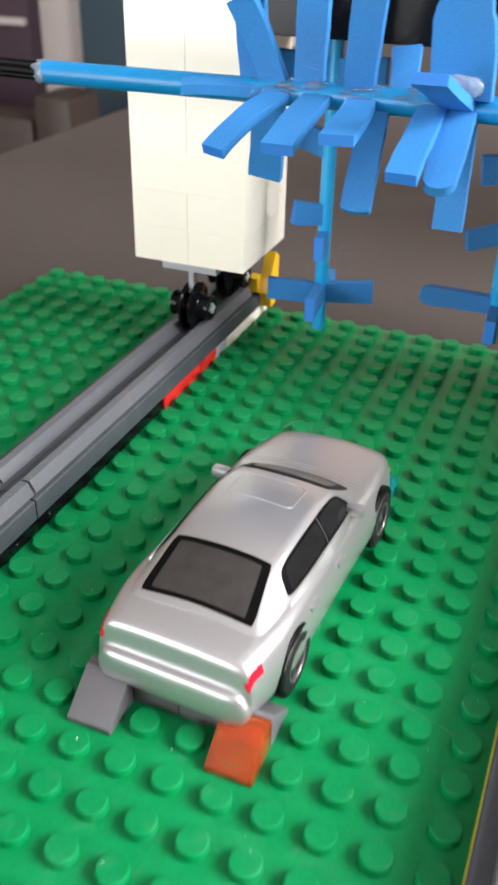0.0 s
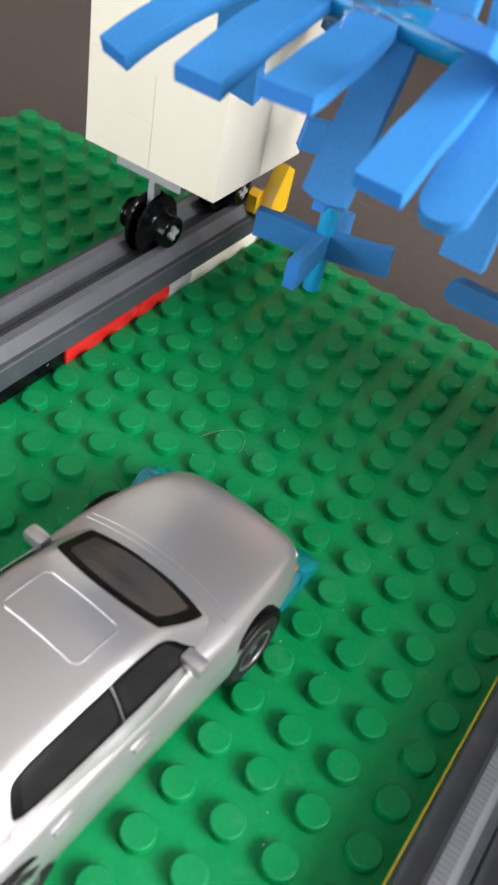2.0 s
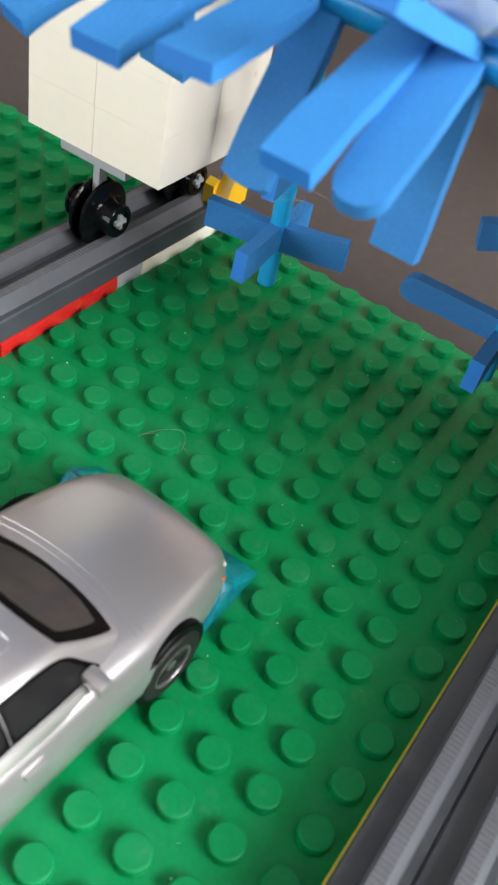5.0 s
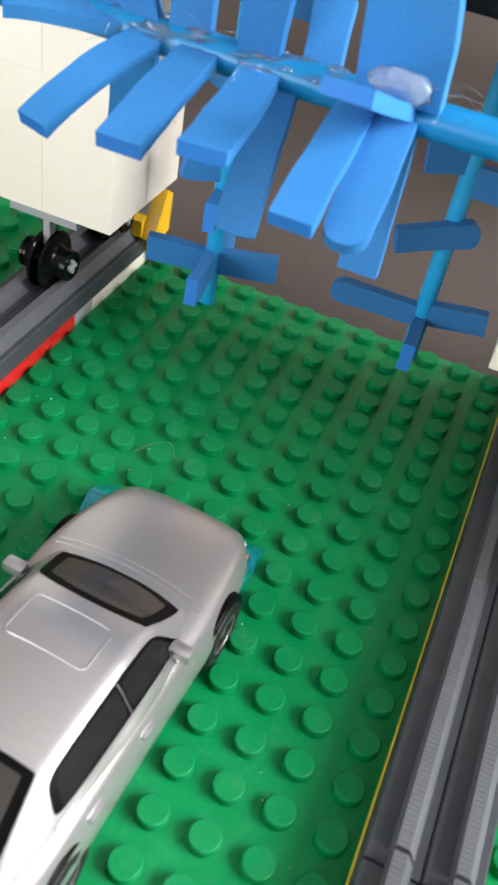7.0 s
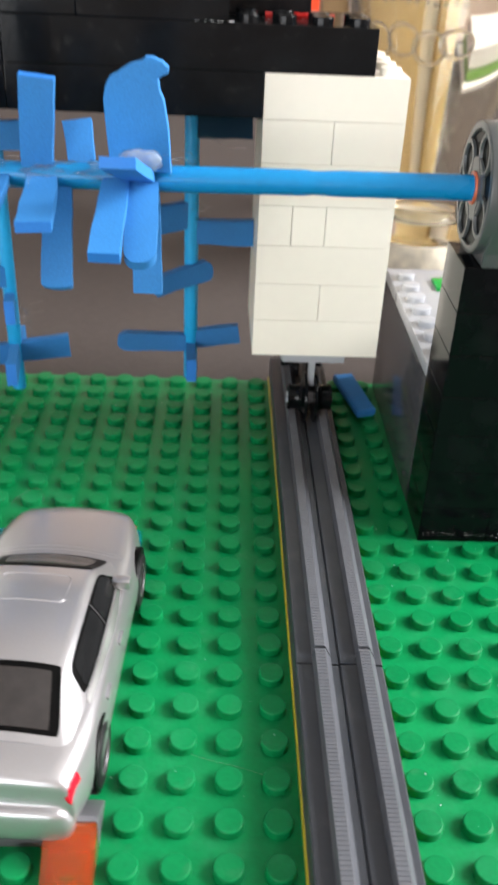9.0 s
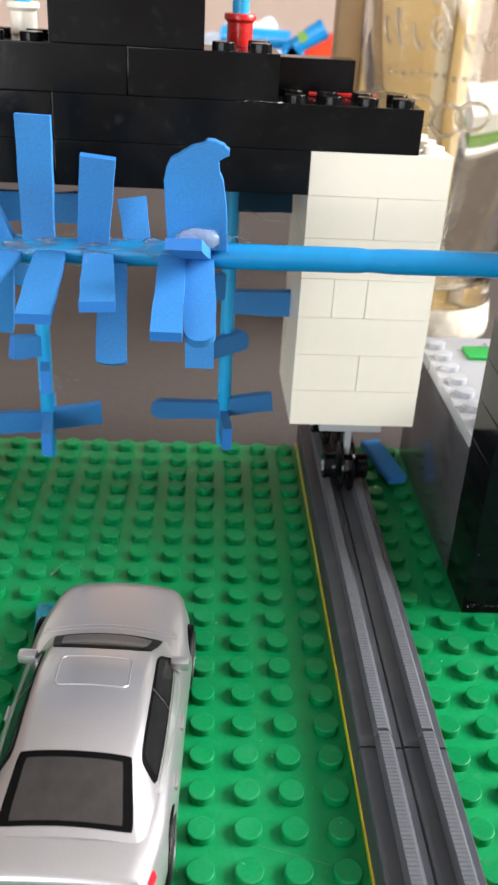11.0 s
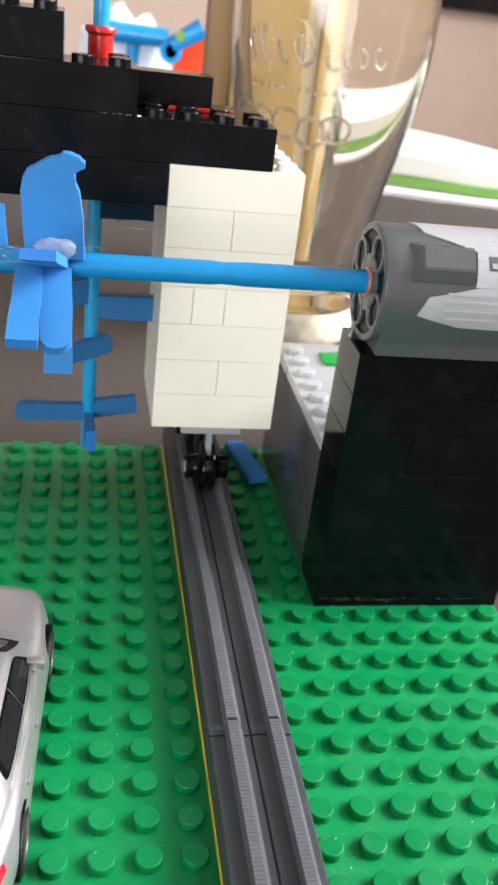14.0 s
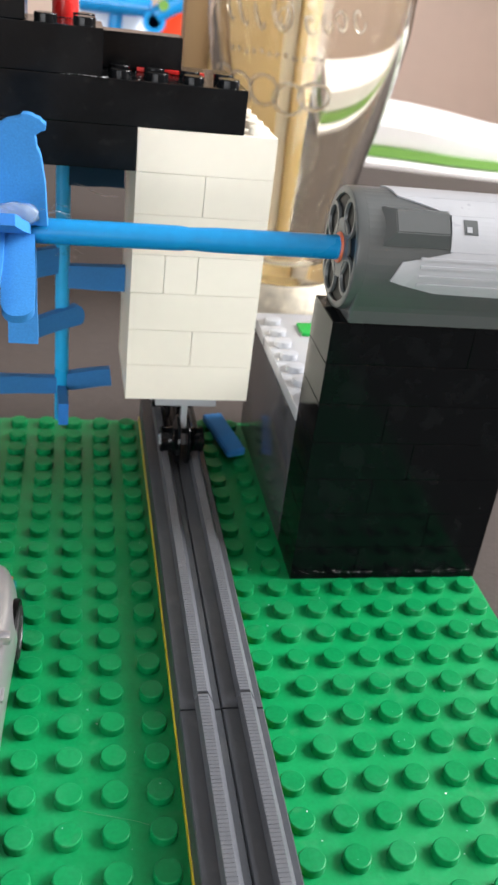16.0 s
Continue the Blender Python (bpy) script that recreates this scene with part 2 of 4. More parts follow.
# ---- the room ----
X0, X1, Y0, Y1, ZF, ZC = -3200, 1700, -2500, 2600, -742, 1660


def slab(name, x0, x1, y0, y1, z0, z1, mat, label, category):
    bm = bmesh.new()
    box(bm, x0, x1, y0, y1, z0, z1, 0)
    return single(name, bm, mat, label, category, kind="structure", smooth=0)


slab("floor", X0, X1, Y0, Y1, ZF - 100, ZF, M_FLOOR, "dark brown carpeted floor of the room", "floor")
slab("ceiling", X0, X1, Y0, Y1, ZC, ZC + 100, M_CEIL, "plain white painted ceiling of the room", "ceiling")
slab("wall_north", X0, X1, Y1, Y1 + 100, ZF, ZC, M_WALL, "plain beige painted wall behind the table", "wall")
slab("wall_west", X0 - 100, X0, Y0, Y1, ZF, ZC, M_WALL, "plain beige painted side wall", "wall")
# the wall with the window, four pieces round its opening
for n, (a, b, c, d) in {"wall_east_a": (Y0, -590, ZF, ZC), "wall_east_b": (720, Y1, ZF, ZC),
                        "wall_east_c": (-590, 720, ZF, 440), "wall_east_d": (-590, 720, 1520, ZC)}.items():
    slab(n, X1, X1 + 100, a, b, c, d, M_WALL, "beige painted wall round a wide window", "wall")
for n, (a, b, c, d) in {"wall_south_a": (X0, -2000, ZF, ZC), "wall_south_b": (-500, X1, ZF, ZC),
                        "wall_south_c": (-2000, -500, 1220, ZC)}.items():
    slab(n, a, b, Y0 - 100, Y0, c, d, M_WALL, "beige painted wall round a glazed garden door", "wall")

# the table
bm = bmesh.new()
box(bm, -246, 1300, -620, 792, -32, -2, 3)
table = thing("table", (500, 100, -742), "dark brown-grey table with a plain matte top", "table")
part("tabletop", local(table, bm), M_TABLE, table)
for x, y in ((-200, -570), (-200, 745), (1250, -570), (1250, 745)):
    bm = bmesh.new()
    box(bm, x - 30, x + 30, y - 30, y + 30, -742, -32, 3)
    part("leg", local(table, bm), M_TABLE, table)

# ---- the green baseplate ----
PITCH = 8.0
plate = thing("baseplate", (0, 0, -2), "green studded plastic building baseplate lying on the dark table", "baseplate")
bm = bmesh.new()
box(bm, -128, 128, -128, 128, -2.0, 0, 0.4)
part("slab", local(plate, bm), M_GREEN, plate)
verts, faces = [], []
NS, PROFILE = 20, [(2.45, 0.0), (2.42, 1.45), (2.33, 1.64), (2.16, 1.72)]
for i in range(32):
    x = PITCH * (i - 15.5)
    if 48 < abs(x) < 64:
        continue
    for j in range(32):
        y = PITCH * (j - 15.5)
        if 80 < x and 48 < y < 128:
            continue
        k = len(verts)
        for r, h in PROFILE:
            for a in range(NS):
                verts.append(((x + r * math.cos(2 * math.pi * a / NS)) * MM, (y + r * math.sin(2 * math.pi * a / NS)) * MM, (h + 2) * MM))
        for q in range(len(PROFILE) - 1):
            for a in range(NS):
                faces.append((k + q * NS + a, k + q * NS + (a + 1) % NS, k + (q + 1) * NS + (a + 1) % NS, k + (q + 1) * NS + a))
        faces.append(tuple(k + (len(PROFILE) - 1) * NS + a for a in range(NS)))
me = bpy.data.meshes.new("studs")
me.from_pydata(verts, [], faces)
me.materials.append(M_GREEN)
me.polygons.foreach_set("use_smooth", [True] * len(me.polygons))
me.set_sharp_from_angle(angle=radians(20))
studs = new("studs", me)
studs.parent = plate
tagged(studs, "rows of round green studs", kind="stuff")


# ---- rails on their thin plates ----
def rail_piece(side, y0, y1):
    xc = 56 * side
    rail = thing("toy_rail", (xc, (y0 + y1) / 2, 3.2), "dark grey plastic toy rail with two toothed ridges", "toy rail", "toy rails on the baseplate")
    bm = bmesh.new()
    low = 3.2 if side < 0 else 1.4
    unit = [(0.0, 7.7), (0.25, 8.0), (4.9, 8.0), (6.5, 7.75), (7.75, 7.75), (8.0, 7.45)]
    prof = [(-8, low)] + [(u - 8, v) for u, v in unit[:-1]] + [(-0.12, 7.5), (-0.08, 6.7), (0.06, 6.7)] + unit + [(8, low)]
    n = len(prof)
    put(bm, [(xc + u, y, v) for y in (y0 + 0.22, y1 - 0.22) for u, v in prof],
        [(i, (i + 1) % n, n + (i + 1) % n, n + i) for i in range(n)] + [tuple(range(n)), tuple(range(n, 2 * n))[::-1]])
    part("base", local(rail, bm), M_RAIL, rail, smooth=20)
    # two low ridges: a finely toothed crest and a smooth slope beside it
    for u0 in (-4.5, 3.6):
        bm = bmesh.new()
        # the crests reach a little past the joint of the beds
        ya, yb = (y0 + 2.3, y1) if y0 == 0 else (y0, y1 + 1.7)
        m = int((yb - ya) / 0.78)
        pitch = (yb - ya) / m
        vs, fs = [], []
        for k in range(m):
            for dy, z in ((0.0, 10.38), (0.58, 10.38), (0.64, 10.28), (0.94, 10.28)):
                y = ya + pitch * (k + dy)
                vs += [(xc + u0 - 0.5, y, 8.1), (xc + u0 - 0.1, y, z), (xc + u0 + 1.75, y, z), (xc + u0 + 1.88, y, 10.18), (xc + u0 + 3.1, y, 7.7)]
        for k in range(len(vs) // 5 - 1):
            a, b = 5 * k, 5 * k + 5
            fs += [(a + i, a + i + 1, b + i + 1, b + i) for i in range(4)]
        e = len(vs) - 5
        fs += [(0, 1, 2, 3, 4), (e, e + 1, e + 2, e + 3, e + 4)]
        put(bm, vs, fs)
        part("ridge", local(rail, bm), M_RIDGE, rail, "toothed ridge, worn lighter grey", smooth=0)
    return rail


for side in (-1, 1):
    rail_piece(side, -128, 0)
    rail_piece(side, 0, 128)


def plate_strip(x0, x1, y0, y1, mat, word):
    bm = bmesh.new()
    box(bm, x0, x1, y0 + 0.1, y1 - 0.1, 0.0, 1.39 if word == "yellow" else 3.19, 0.12)
    return single("plate", bm, mat, f"thin {word} plastic building plate under the toy rail", "toy plate", "thin plates under the rails")


for x0, x1, y0, y1, mat, word in ((-64, -48, -128, 0, M_BLACK, "black"), (-64, -48, 0, 56, M_BLACK, "black"), (-64, -47.6, 56, 88, M_RED, "red"),
                                  (-64, -47.9, 88, 96, M_LIGHTGREY, "light grey"), (-64, -47.8, 96, 128, M_WHITE, "cream white"), (47.74, 64, -128, 0, M_YELLOW, "yellow"), (47.74, 64, 0, 128, M_YELLOW, "yellow")):
    plate_strip(x0, x1, y0, y1, mat, word)

# the black plate is chewed and splintered along its lower edge
worn = bpy.data.objects["plate"]
bm = bmesh.new()
rnd = random.Random(77)
for _ in range(150):
    y, r = rnd.uniform(-90, 54), rnd.uniform(0.15, 0.5)
    c = Vector((-47.95, y, rnd.choice((rnd.uniform(0.1, 0.9), rnd.uniform(0.2, 3.0)))))
    put(bm, [c + Vector((rnd.uniform(-0.4, 0.9) * r, rnd.uniform(-2.4, 2.4) * r, rnd.uniform(-0.7, 0.7) * r)) for _ in range(4)], [(0, 1, 2), (0, 1, 3), (1, 2, 3), (0, 2, 3)])
part("splinters", local(worn, bm), M_BLACK, worn, "glinting splintered edge", smooth=0)


# ---- bricks ----
def brick(parent, x0, y0, z0, nx, ny, mat, h=9.6, studs_at=(), name="brick", tight=False):
    bm = bmesh.new()
    g, gz = (0.04, 0.008) if tight else (0.06, 0.03)
    box(bm, x0 + g, x0 + 8 * nx - g, y0 + g, y0 + 8 * ny - g, z0 + gz, z0 + h - gz, 0.22 if mat in (M_BLACK, M_DUSTY) else 0.06 if tight else 0.13)
    for i, j in studs_at:
        stud(bm, x0 + 8 * i + 4, y0 + 8 * j + 4, z0 + h - 0.08)
    return part(name, local(parent, bm), mat, parent, smooth=18)


ALL = lambda nx, ny: [(i, j) for i in range(nx) for j in range(ny)]
TZ = 28.0


def tower(x0, courses, TZ):
    t = thing("brick_tower", (x0 + 16, 104, TZ), "tall tower of cream-white plastic bricks on rail wheels", "brick tower", "towers of the wash gantry")
    for k, widths in enumerate(courses):
        x = x0
        for w in widths:
            top = k == len(courses) - 1
            brick(t, x, 88, TZ + 9.6 * k, w, 2, M_WHITE, studs_at=ALL(w, 2) if top else (), tight=x0 < 0)
            x += 8 * w
        for q in range(2) if k % 2 else range(1):
            n = 4 // (2 if k % 2 else 1)
            brick(t, x0 + 16 * q, 104, TZ + 9.6 * k, n, 2, M_WHITE, studs_at=ALL(n, 2) if top else (), tight=x0 < 0)
    return t


tower(40, [(4,), (2, 2), (4,), (1, 1, 2), (4,), (2, 2), (4,)], TZ)
tower(-72, [(2, 2), (2, 2), (4,), (2, 2), (2, 2), (2, 2), (4,)], TZ - 0.7)

# the black beam across both towers
BZ = TZ + 9.6 * 6
beam = thing("black_beam", (0, 104, BZ), "stepped beam of dusty glossy black bricks spanning two white towers", "brick beam")
for x0, k, n, s in ((-40, 0, 3, ()), (-16, 0, 7, ()),
                    (-64, 1, 6, [(0, 0), (0, 1), (1, 0), (1, 1), (2, 0), (2, 1), (3, 0), (3, 1)]), (-16, 1, 10, [(6, 0), (6, 1), (7, 0), (7, 1), (8, 0), (8, 1), (9, 0), (9, 1)]),
                    (-32, 2, 4, [(0, 0), (1, 0), (0, 1), (1, 1)]), (0, 2, 4, [(2, 0), (3, 0), (3, 1)]),
                    (-16, 3, 4, ALL(4, 2))):
    brick(beam, x0, 88, BZ + 9.6 * k, n, 2, M_DUSTY, studs_at=s)
for x0, k, n, ny in ((-40, 0, 5, 2), (0, 0, 5, 2), (-64, 1, 8, 2), (0, 1, 8, 2), (-48, 2, 5, 1), (10.6, 2, 5, 1)):
    brick(beam, x0, 104, BZ + 9.6 * k, n, ny, M_DUSTY, h=7.9 if x0 == 10.6 else 9.6)
bm = bmesh.new()
box(bm, 40.2, 55.8, 102.5, 104, BZ + 19.25, BZ + 20.1, 0.1)
part("plate", local(beam, bm), M_RED, beam, "thin red plate")
# pale crumbs caught along the joints and round the open studs
bm = bmesh.new()
rnd = random.Random(14)
for _ in range(46):
    far = rnd.random() < 0.45
    x = rnd.uniform(33, 63) if far else rnd.uniform(23, 33)
    y = rnd.uniform(88.3, 103) if far else 88 + rnd.uniform(-0.1, 0.25)
    r = rnd.uniform(0.08, 0.26)
    z = BZ + 19.2 + r * 0.3
    put(bm, [(x + r * rnd.uniform(-2.2, 2.2), y + r * rnd.uniform(-1, 1), z + r * rnd.uniform(-0.5, 0.8)) for _ in range(4)], [(0, 1, 2), (0, 1, 3), (1, 2, 3), (0, 2, 3)])
part("dust_crumbs", local(beam, bm), M_PAPER, beam, "pale dust crumbs", smooth=0)


# ---- wheels under the towers ----
def wheel_set(xc, yc):
    zt = TZ - (0.7 if xc < 0 else 0)
    w = thing("wheel_set", (xc, yc, 9), "black flanged toy train wheels on a grey holder", "toy wheels", "wheel sets on the rails")
    bm = bmesh.new()
    s = 1 if yc < 104 else -1
    box(bm, xc - 8, xc + 8, min(yc - 2.6 * s, yc + 13 * s), max(yc - 2.6 * s, yc + 13 * s), zt - 2.0, zt, 0.15)
    part("holder_plate", local(w, bm), M_LIGHTGREY, w, "light grey holder plate")
    bm = bmesh.new()
    box(bm, xc - 0.8, xc + 0.8, yc - 1.2, yc + 1.2, 18.6, zt - 2.0, 0.15)
    part("fork", local(w, bm), M_LIGHTGREY, w, "light grey fork")
    bm = bmesh.new()
    box(bm, xc - 6.15, xc + 6.15, yc - 1.5, yc + 1.5, 14.15, 15.05, 0.12)
    box(bm, xc - 6.1, xc + 6.1, yc - 0.45, yc + 0.45, 13.1, 16.1, 0.12)
    part("axle", local(w, bm), M_LIGHTGREY, w, "pale grey axle end")
    for s in (-1, 1):
        bm = bmesh.new()
        lathe(bm, (xc, yc, 14.6), [(1.2, s * 0.95), (6.5, s * 0.95), (6.78, s * 1.2), (6.6, s * 1.7), (4.6, s * 2.0), (3.7, s * 2.5), (3.3, s * 3.2),
                                   (3.25, s * 4.9), (3.5, s * 5.0), (3.45, s * 5.6), (3.2, s * 5.8), (2.3, s * 5.8), (2.1, s * 5.4), (0.001, s * 5.4)], 36, "x")
        part("wheel", local(w, bm), M_BLACK, w)
    return w


for xc in (56, -56):
    for yc in (91, 117):
        wheel_set(xc, yc)

# yellow stop at the end of the rail
bm = bmesh.new()
stop = thing("rail_stop", (-50, 124, 3), "yellow plastic stop piece at the end of the rail", "toy brick")
box(bm, -50, -44.4, 122, 126, 3.2, 9, 0.3)
part("foot", local(stop, bm), M_AMBER, stop)
bm = bmesh.new()
put(bm, [(x, y, z) for x in (-47.5, -44.2) for y, z in ((119, 8.5), (127, 8.5), (127.5, 18.5), (124.5, 20.5), (120, 13))],
    [(0, 1, 2, 3, 4), (5, 6, 7, 8, 9), (0, 1, 6, 5), (1, 2, 7, 6), (2, 3, 8, 7), (3, 4, 9, 8), (4, 0, 5, 9)])
part("wedge", local(stop, bm), M_AMBER, stop)
bm = bmesh.new()
put(bm, [(x, y, z) for x in (-50.2, -47.6) for y, z in ((118.5, 8.9), (122, 8.9), (122, 12.5), (120.5, 14.2), (118.5, 13.2))],
    [(0, 1, 2, 3, 4), (5, 6, 7, 8, 9), (0, 1, 6, 5), (1, 2, 7, 6), (2, 3, 8, 7), (3, 4, 9, 8), (4, 0, 5, 9)])
part("prong", local(stop, bm), M_AMBER, stop)

# ---- motor on its black tower ----
mt = thing("motor_tower", (104, 56, 0), "tall narrow tower of dusty glossy black bricks on the baseplate", "brick tower")
for k, ws in enumerate([(2, 4), (4, 2), (2, 4), (3, 3), (2, 4), (6,), (4, 2)]):
    x = 80
    for w in ws:
        brick(mt, x, 48, 9.6 * k + 0.02, w, 2, M_BLACK)
        x += 8 * w
rnd = random.Random(12)
bm = bmesh.new()
for k in range(120):
    x = rnd.uniform(80.6, 127.4)
    z = rnd.uniform(1.6, 2.9) if k < 80 else rnd.uniform(2, 66)
    r = rnd.uniform(0.04, 0.10) if k < 80 else rnd.uniform(0.02, 0.05)
    put(bm, [(x - r, 47.96, z), (x + r * rnd.uniform(0.5, 2), 47.96, z - r * 0.4), (x + r * 0.3, 47.96, z + r), (x, 47.86, z + r * 0.2)], [(0, 1, 3), (1, 2, 3), (2, 0, 3), (0, 2, 1)])
tagged(part("dust_specks", local(mt, bm), M_PAPER, mt, "fine pale dust specks", smooth=0), "fine pale dust specks", kind="stuff")
motor = thing("electric_motor", (104, 56, 67.2), "grey toy electric motor with ring of round holes, on black bricks", "toy motor")
AY, AZ, R = 56.2, 80.5, 12.6


def motor_outline(grow=0.0, n=56):
    """The motor's cross-section: a round top on a narrower foot."""
    pts = []
    for i in range(n):
        a = -math.pi / 2 + 2 * math.pi * (i + 0.5) / n
        u, v = math.cos(a), math.sin(a)
        r = R + grow
        y, z = r * u, r * v
        if v < -0.30:
            k = min(1.0, (-0.30 - v) / 0.5)
            y = math.copysign(max(abs(y), 12.0 - 3.4 * k), u) if abs(u) > 0.12 else y
            z = -13.2 if abs(u) < 0.62 else z * (1 + 0.12 * k)
        pts.append((AY + y, AZ + max(z, -13.2)))
    return pts


def motor_shell(name, mat, xs, grow, label):
    bm = bmesh.new()
    ring = motor_outline(grow)
    n = len(ring)
    verts = [(x, AY + (y - AY) * s, max(AZ + (z - AZ) * s, 67.25)) for x, s in xs for y, z in ring]
    faces = [(k * n + i, k * n + (i + 1) % n, (k + 1) * n + (i + 1) % n, (k + 1) * n + i) for k in range(len(xs) - 1) for i in range(n)]
    faces += [tuple(range((len(xs) - 1) * n, len(xs) * n)), tuple(range(n))[::-1]]
    put(bm, verts, faces)
    return part(name, local(motor, bm), mat, motor, label, smooth=28)


motor_shell("housing", M_MOTOR, [(83.0, 0.975), (83.2, 0.995), (83.6, 1.0), (127.0, 1.0), (128.0, 0.96)], 0, "dark grey housing")


def motor_patch(name, mat, label, outline, lift):
    """A raised panel that follows the round side; outline in (x, angle) pairs, angle in degrees above the near side."""
    bm = bmesh.new()
    # a fan of rows from the lower to the upper boundary
    lo, hi = outline
    rows = []
    for k in range(9):
        t = k / 8
        rows.append([(x0 + (x1 - x0) * t, radians(a0 + (a1 - a0) * t)) for (x0, a0), (x1, a1) in zip(lo, hi)])
    m = len(lo)
    P = lambda x, a, r: (x, AY - r * math.cos(a), AZ + r * math.sin(a))
    verts = [P(x, a, R + lift) for r in rows for x, a in r] + [P(x, a, R - 0.6) for r in rows for x, a in r]
    faces = [(k * m + i, k * m + i + 1, (k + 1) * m + i + 1, (k + 1) * m + i) for k in range(8) for i in range(m - 1)]
    o = 9 * m
    faces += [(i, i + 1, o + i + 1, o + i) for i in range(m - 1)] + [(8 * m + i, 8 * m + i + 1, o + 8 * m + i + 1, o + 8 * m + i) for i in range(m - 1)]
    faces += [(k * m, (k + 1) * m, o + (k + 1) * m, o + k * m) for k in range(8)] + [(k * m + m - 1, (k + 1) * m + m - 1, o + (k + 1) * m + m - 1, o + k * m + m - 1) for k in range(8)]
    put(bm, verts, faces)
    return part(name, local(motor, bm), mat, motor, label, smooth=28)


motor_patch("side_stripe", M_LIGHTGREY, "light grey side stripe", ([(88.9, -11), (92, -15), (98.8, -22), (128, -25)], [(90.7, 7), (96, 12), (101.2, 18), (128, 18)]), 0.35)
for a in (-14, -6, 3, 10):
    motor_patch("stripe_rib", M_LIGHTGREY, "light grey rib", ([(94.5, a), (128, a)], [(94.5, a + 2.2), (128, a + 2.2)]), 0.6)
motor_patch("top_cover", M_LIGHTGREY, "light grey top cover", ([(100.4, 18.2), (106, 18.2), (128, 18.2)], [(100.8, 52), (106, 52), (128, 52)]), 0.30)
bm = bmesh.new()
outer = [(86.3, 20), (100.6, 20), (100.6, 57), (86.3, 58)]
inner = [(88.7, 31), (99.6, 31), (99.6, 50), (88.7, 50)]
P = lambda x, a, r: (x, AY - r * math.cos(radians(a)), AZ + r * math.sin(radians(a)))
put(bm, [P(x, a, R - 0.7) for x, a in outer] + [P(x, a, R + 0.15) for x, a in outer] + [P(x, a, R + 1.8) for x, a in inner],
    [(i, (i + 1) % 4, 4 + (i + 1) % 4, 4 + i) for i in range(4)] + [(4 + i, 4 + (i + 1) % 4, 8 + (i + 1) % 4, 8 + i) for i in range(4)] + [(8, 9, 10, 11), (3, 2, 1, 0)])
bmesh.ops.recalc_face_normals(bm, faces=bm.faces)
bmesh.ops.bevel(bm, geom=[e for e in bm.edges if e.calc_face_angle(0) > 0.25], offset=0.2 * MM, segments=2, affect="EDGES")
part("side_block", local(motor, bm), M_MOTOR, motor, "raised dark block with slanted sides", smooth=0)
motor_patch("top_cover", M_LIGHTGREY, "light grey top cover", ([(100.6, 52.1), (106, 52.1), (128, 52.1)], [(90.3, 73), (106, 73), (128, 73)]), 0.32)
motor_patch("top_cover", M_LIGHTGREY, "light grey top cover", ([(90.3, 73.1), (106, 73.1), (128, 73.1)], [(88.8, 104), (106, 104), (128, 104)]), 0.34)
motor_patch("latch", M_MOTOR, "small dark slot", ([(103.2, 34), (106.1, 34)], [(103.2, 48), (106.1, 48)]), 0.42)
motor_patch("latch_pin", M_LIGHTGREY, "pale latch pin", ([(103.7, 36), (104.8, 36)], [(103.7, 41), (104.8, 41)]), 0.55)
# black disc close behind the cells, put in for the shade of their holes
bm = bmesh.new()
rod(bm, (81.8, AY, AZ), (83.7, AY, AZ), 11.3, n=48)
part("face_disc", local(motor, bm), M_TRIM, motor, "black disc for the shade in the holes")
for a in (62, 152, 241, 331):
    bm = bmesh.new()
    a = math.pi - radians(a)
    lathe(bm, (81.2, AY + 8.05 * math.cos(a), AZ + 8.05 * math.sin(a)), [(3.15, 2.0), (3.15, 0.12), (3.22, 0), (3.95, 0), (4.05, 0.12), (4.05, 2.0)], 28, "x")
    part("face_cell", local(motor, bm), M_MOTOR, motor, "round grey cell rim")
bm = bmesh.new()
lathe(bm, (81.2, AY, AZ), [(10.95, 2.2), (10.95, 0.18), (11.05, 0.05), (12.1, 0.05), (12.42, 0.2), (12.56, 0.6), (12.58, 2.6)], 56, "x")
part("face_ring", local(motor, bm), M_MOTOR, motor, "dark grey rim round the face")
bm = bmesh.new()
lathe(bm, (81.2, AY, AZ), [(3.0, 2.2), (3.0, 0.1), (5.9, 0.1), (6.05, 0.25), (6.05, 2.2)], 32, "x")
part("face_boss", local(motor, bm), M_MOTOR, motor)
bm = bmesh.new()
lathe(bm, (80.9, AY, AZ), [(2.2, 1.2), (2.2, 0), (3.1, 0), (3.2, 0.2), (3.2, 1.2)], 24, "x")
part("output_hub", local(motor, bm), M_HUB, motor, "dull orange output ring")

# grey box behind the motor tower
gb = thing("grey_box", (104, 96, 0), "dark grey toy box with a studded light grey lid", "toy box")
bm = bmesh.new()
box(bm, 80, 128, 64.1, 126, 0.02, 35.2, 0.2)
part("body", local(gb, bm), M_SLATE, gb, "smooth dark grey side walls")
bm = bmesh.new()
box(bm, 79.9, 128.1, 64.1, 126.1, 35.2, 38.4, 0.2)
for i in range(6):
    for j in range(7):
        if (i == 1 and j in (5, 6)) or (i > 0 and 1 < j < 5):
            continue
        stud(bm, 84 + 8 * i, 70 + 8 * j, 38.35)
part("lid", local(gb, bm), M_LIGHTGREY, gb, "light grey studded lid")
bm = bmesh.new()
box(bm, 91, 99, 109, 117, 38.4, 39.4, 0.2)
part("tile", local(gb, bm), M_GREENTILE, gb, "small green tile")

# ---- horizontal brush ----
A0, A1 = Vector((-78.3, 62.0, 77.7)), Vector((82.0, 56.2, 80.5))


def axle_at(x):
    return A0 + (A1 - A0) * ((x - A0.x) / (A1.x - A0.x))


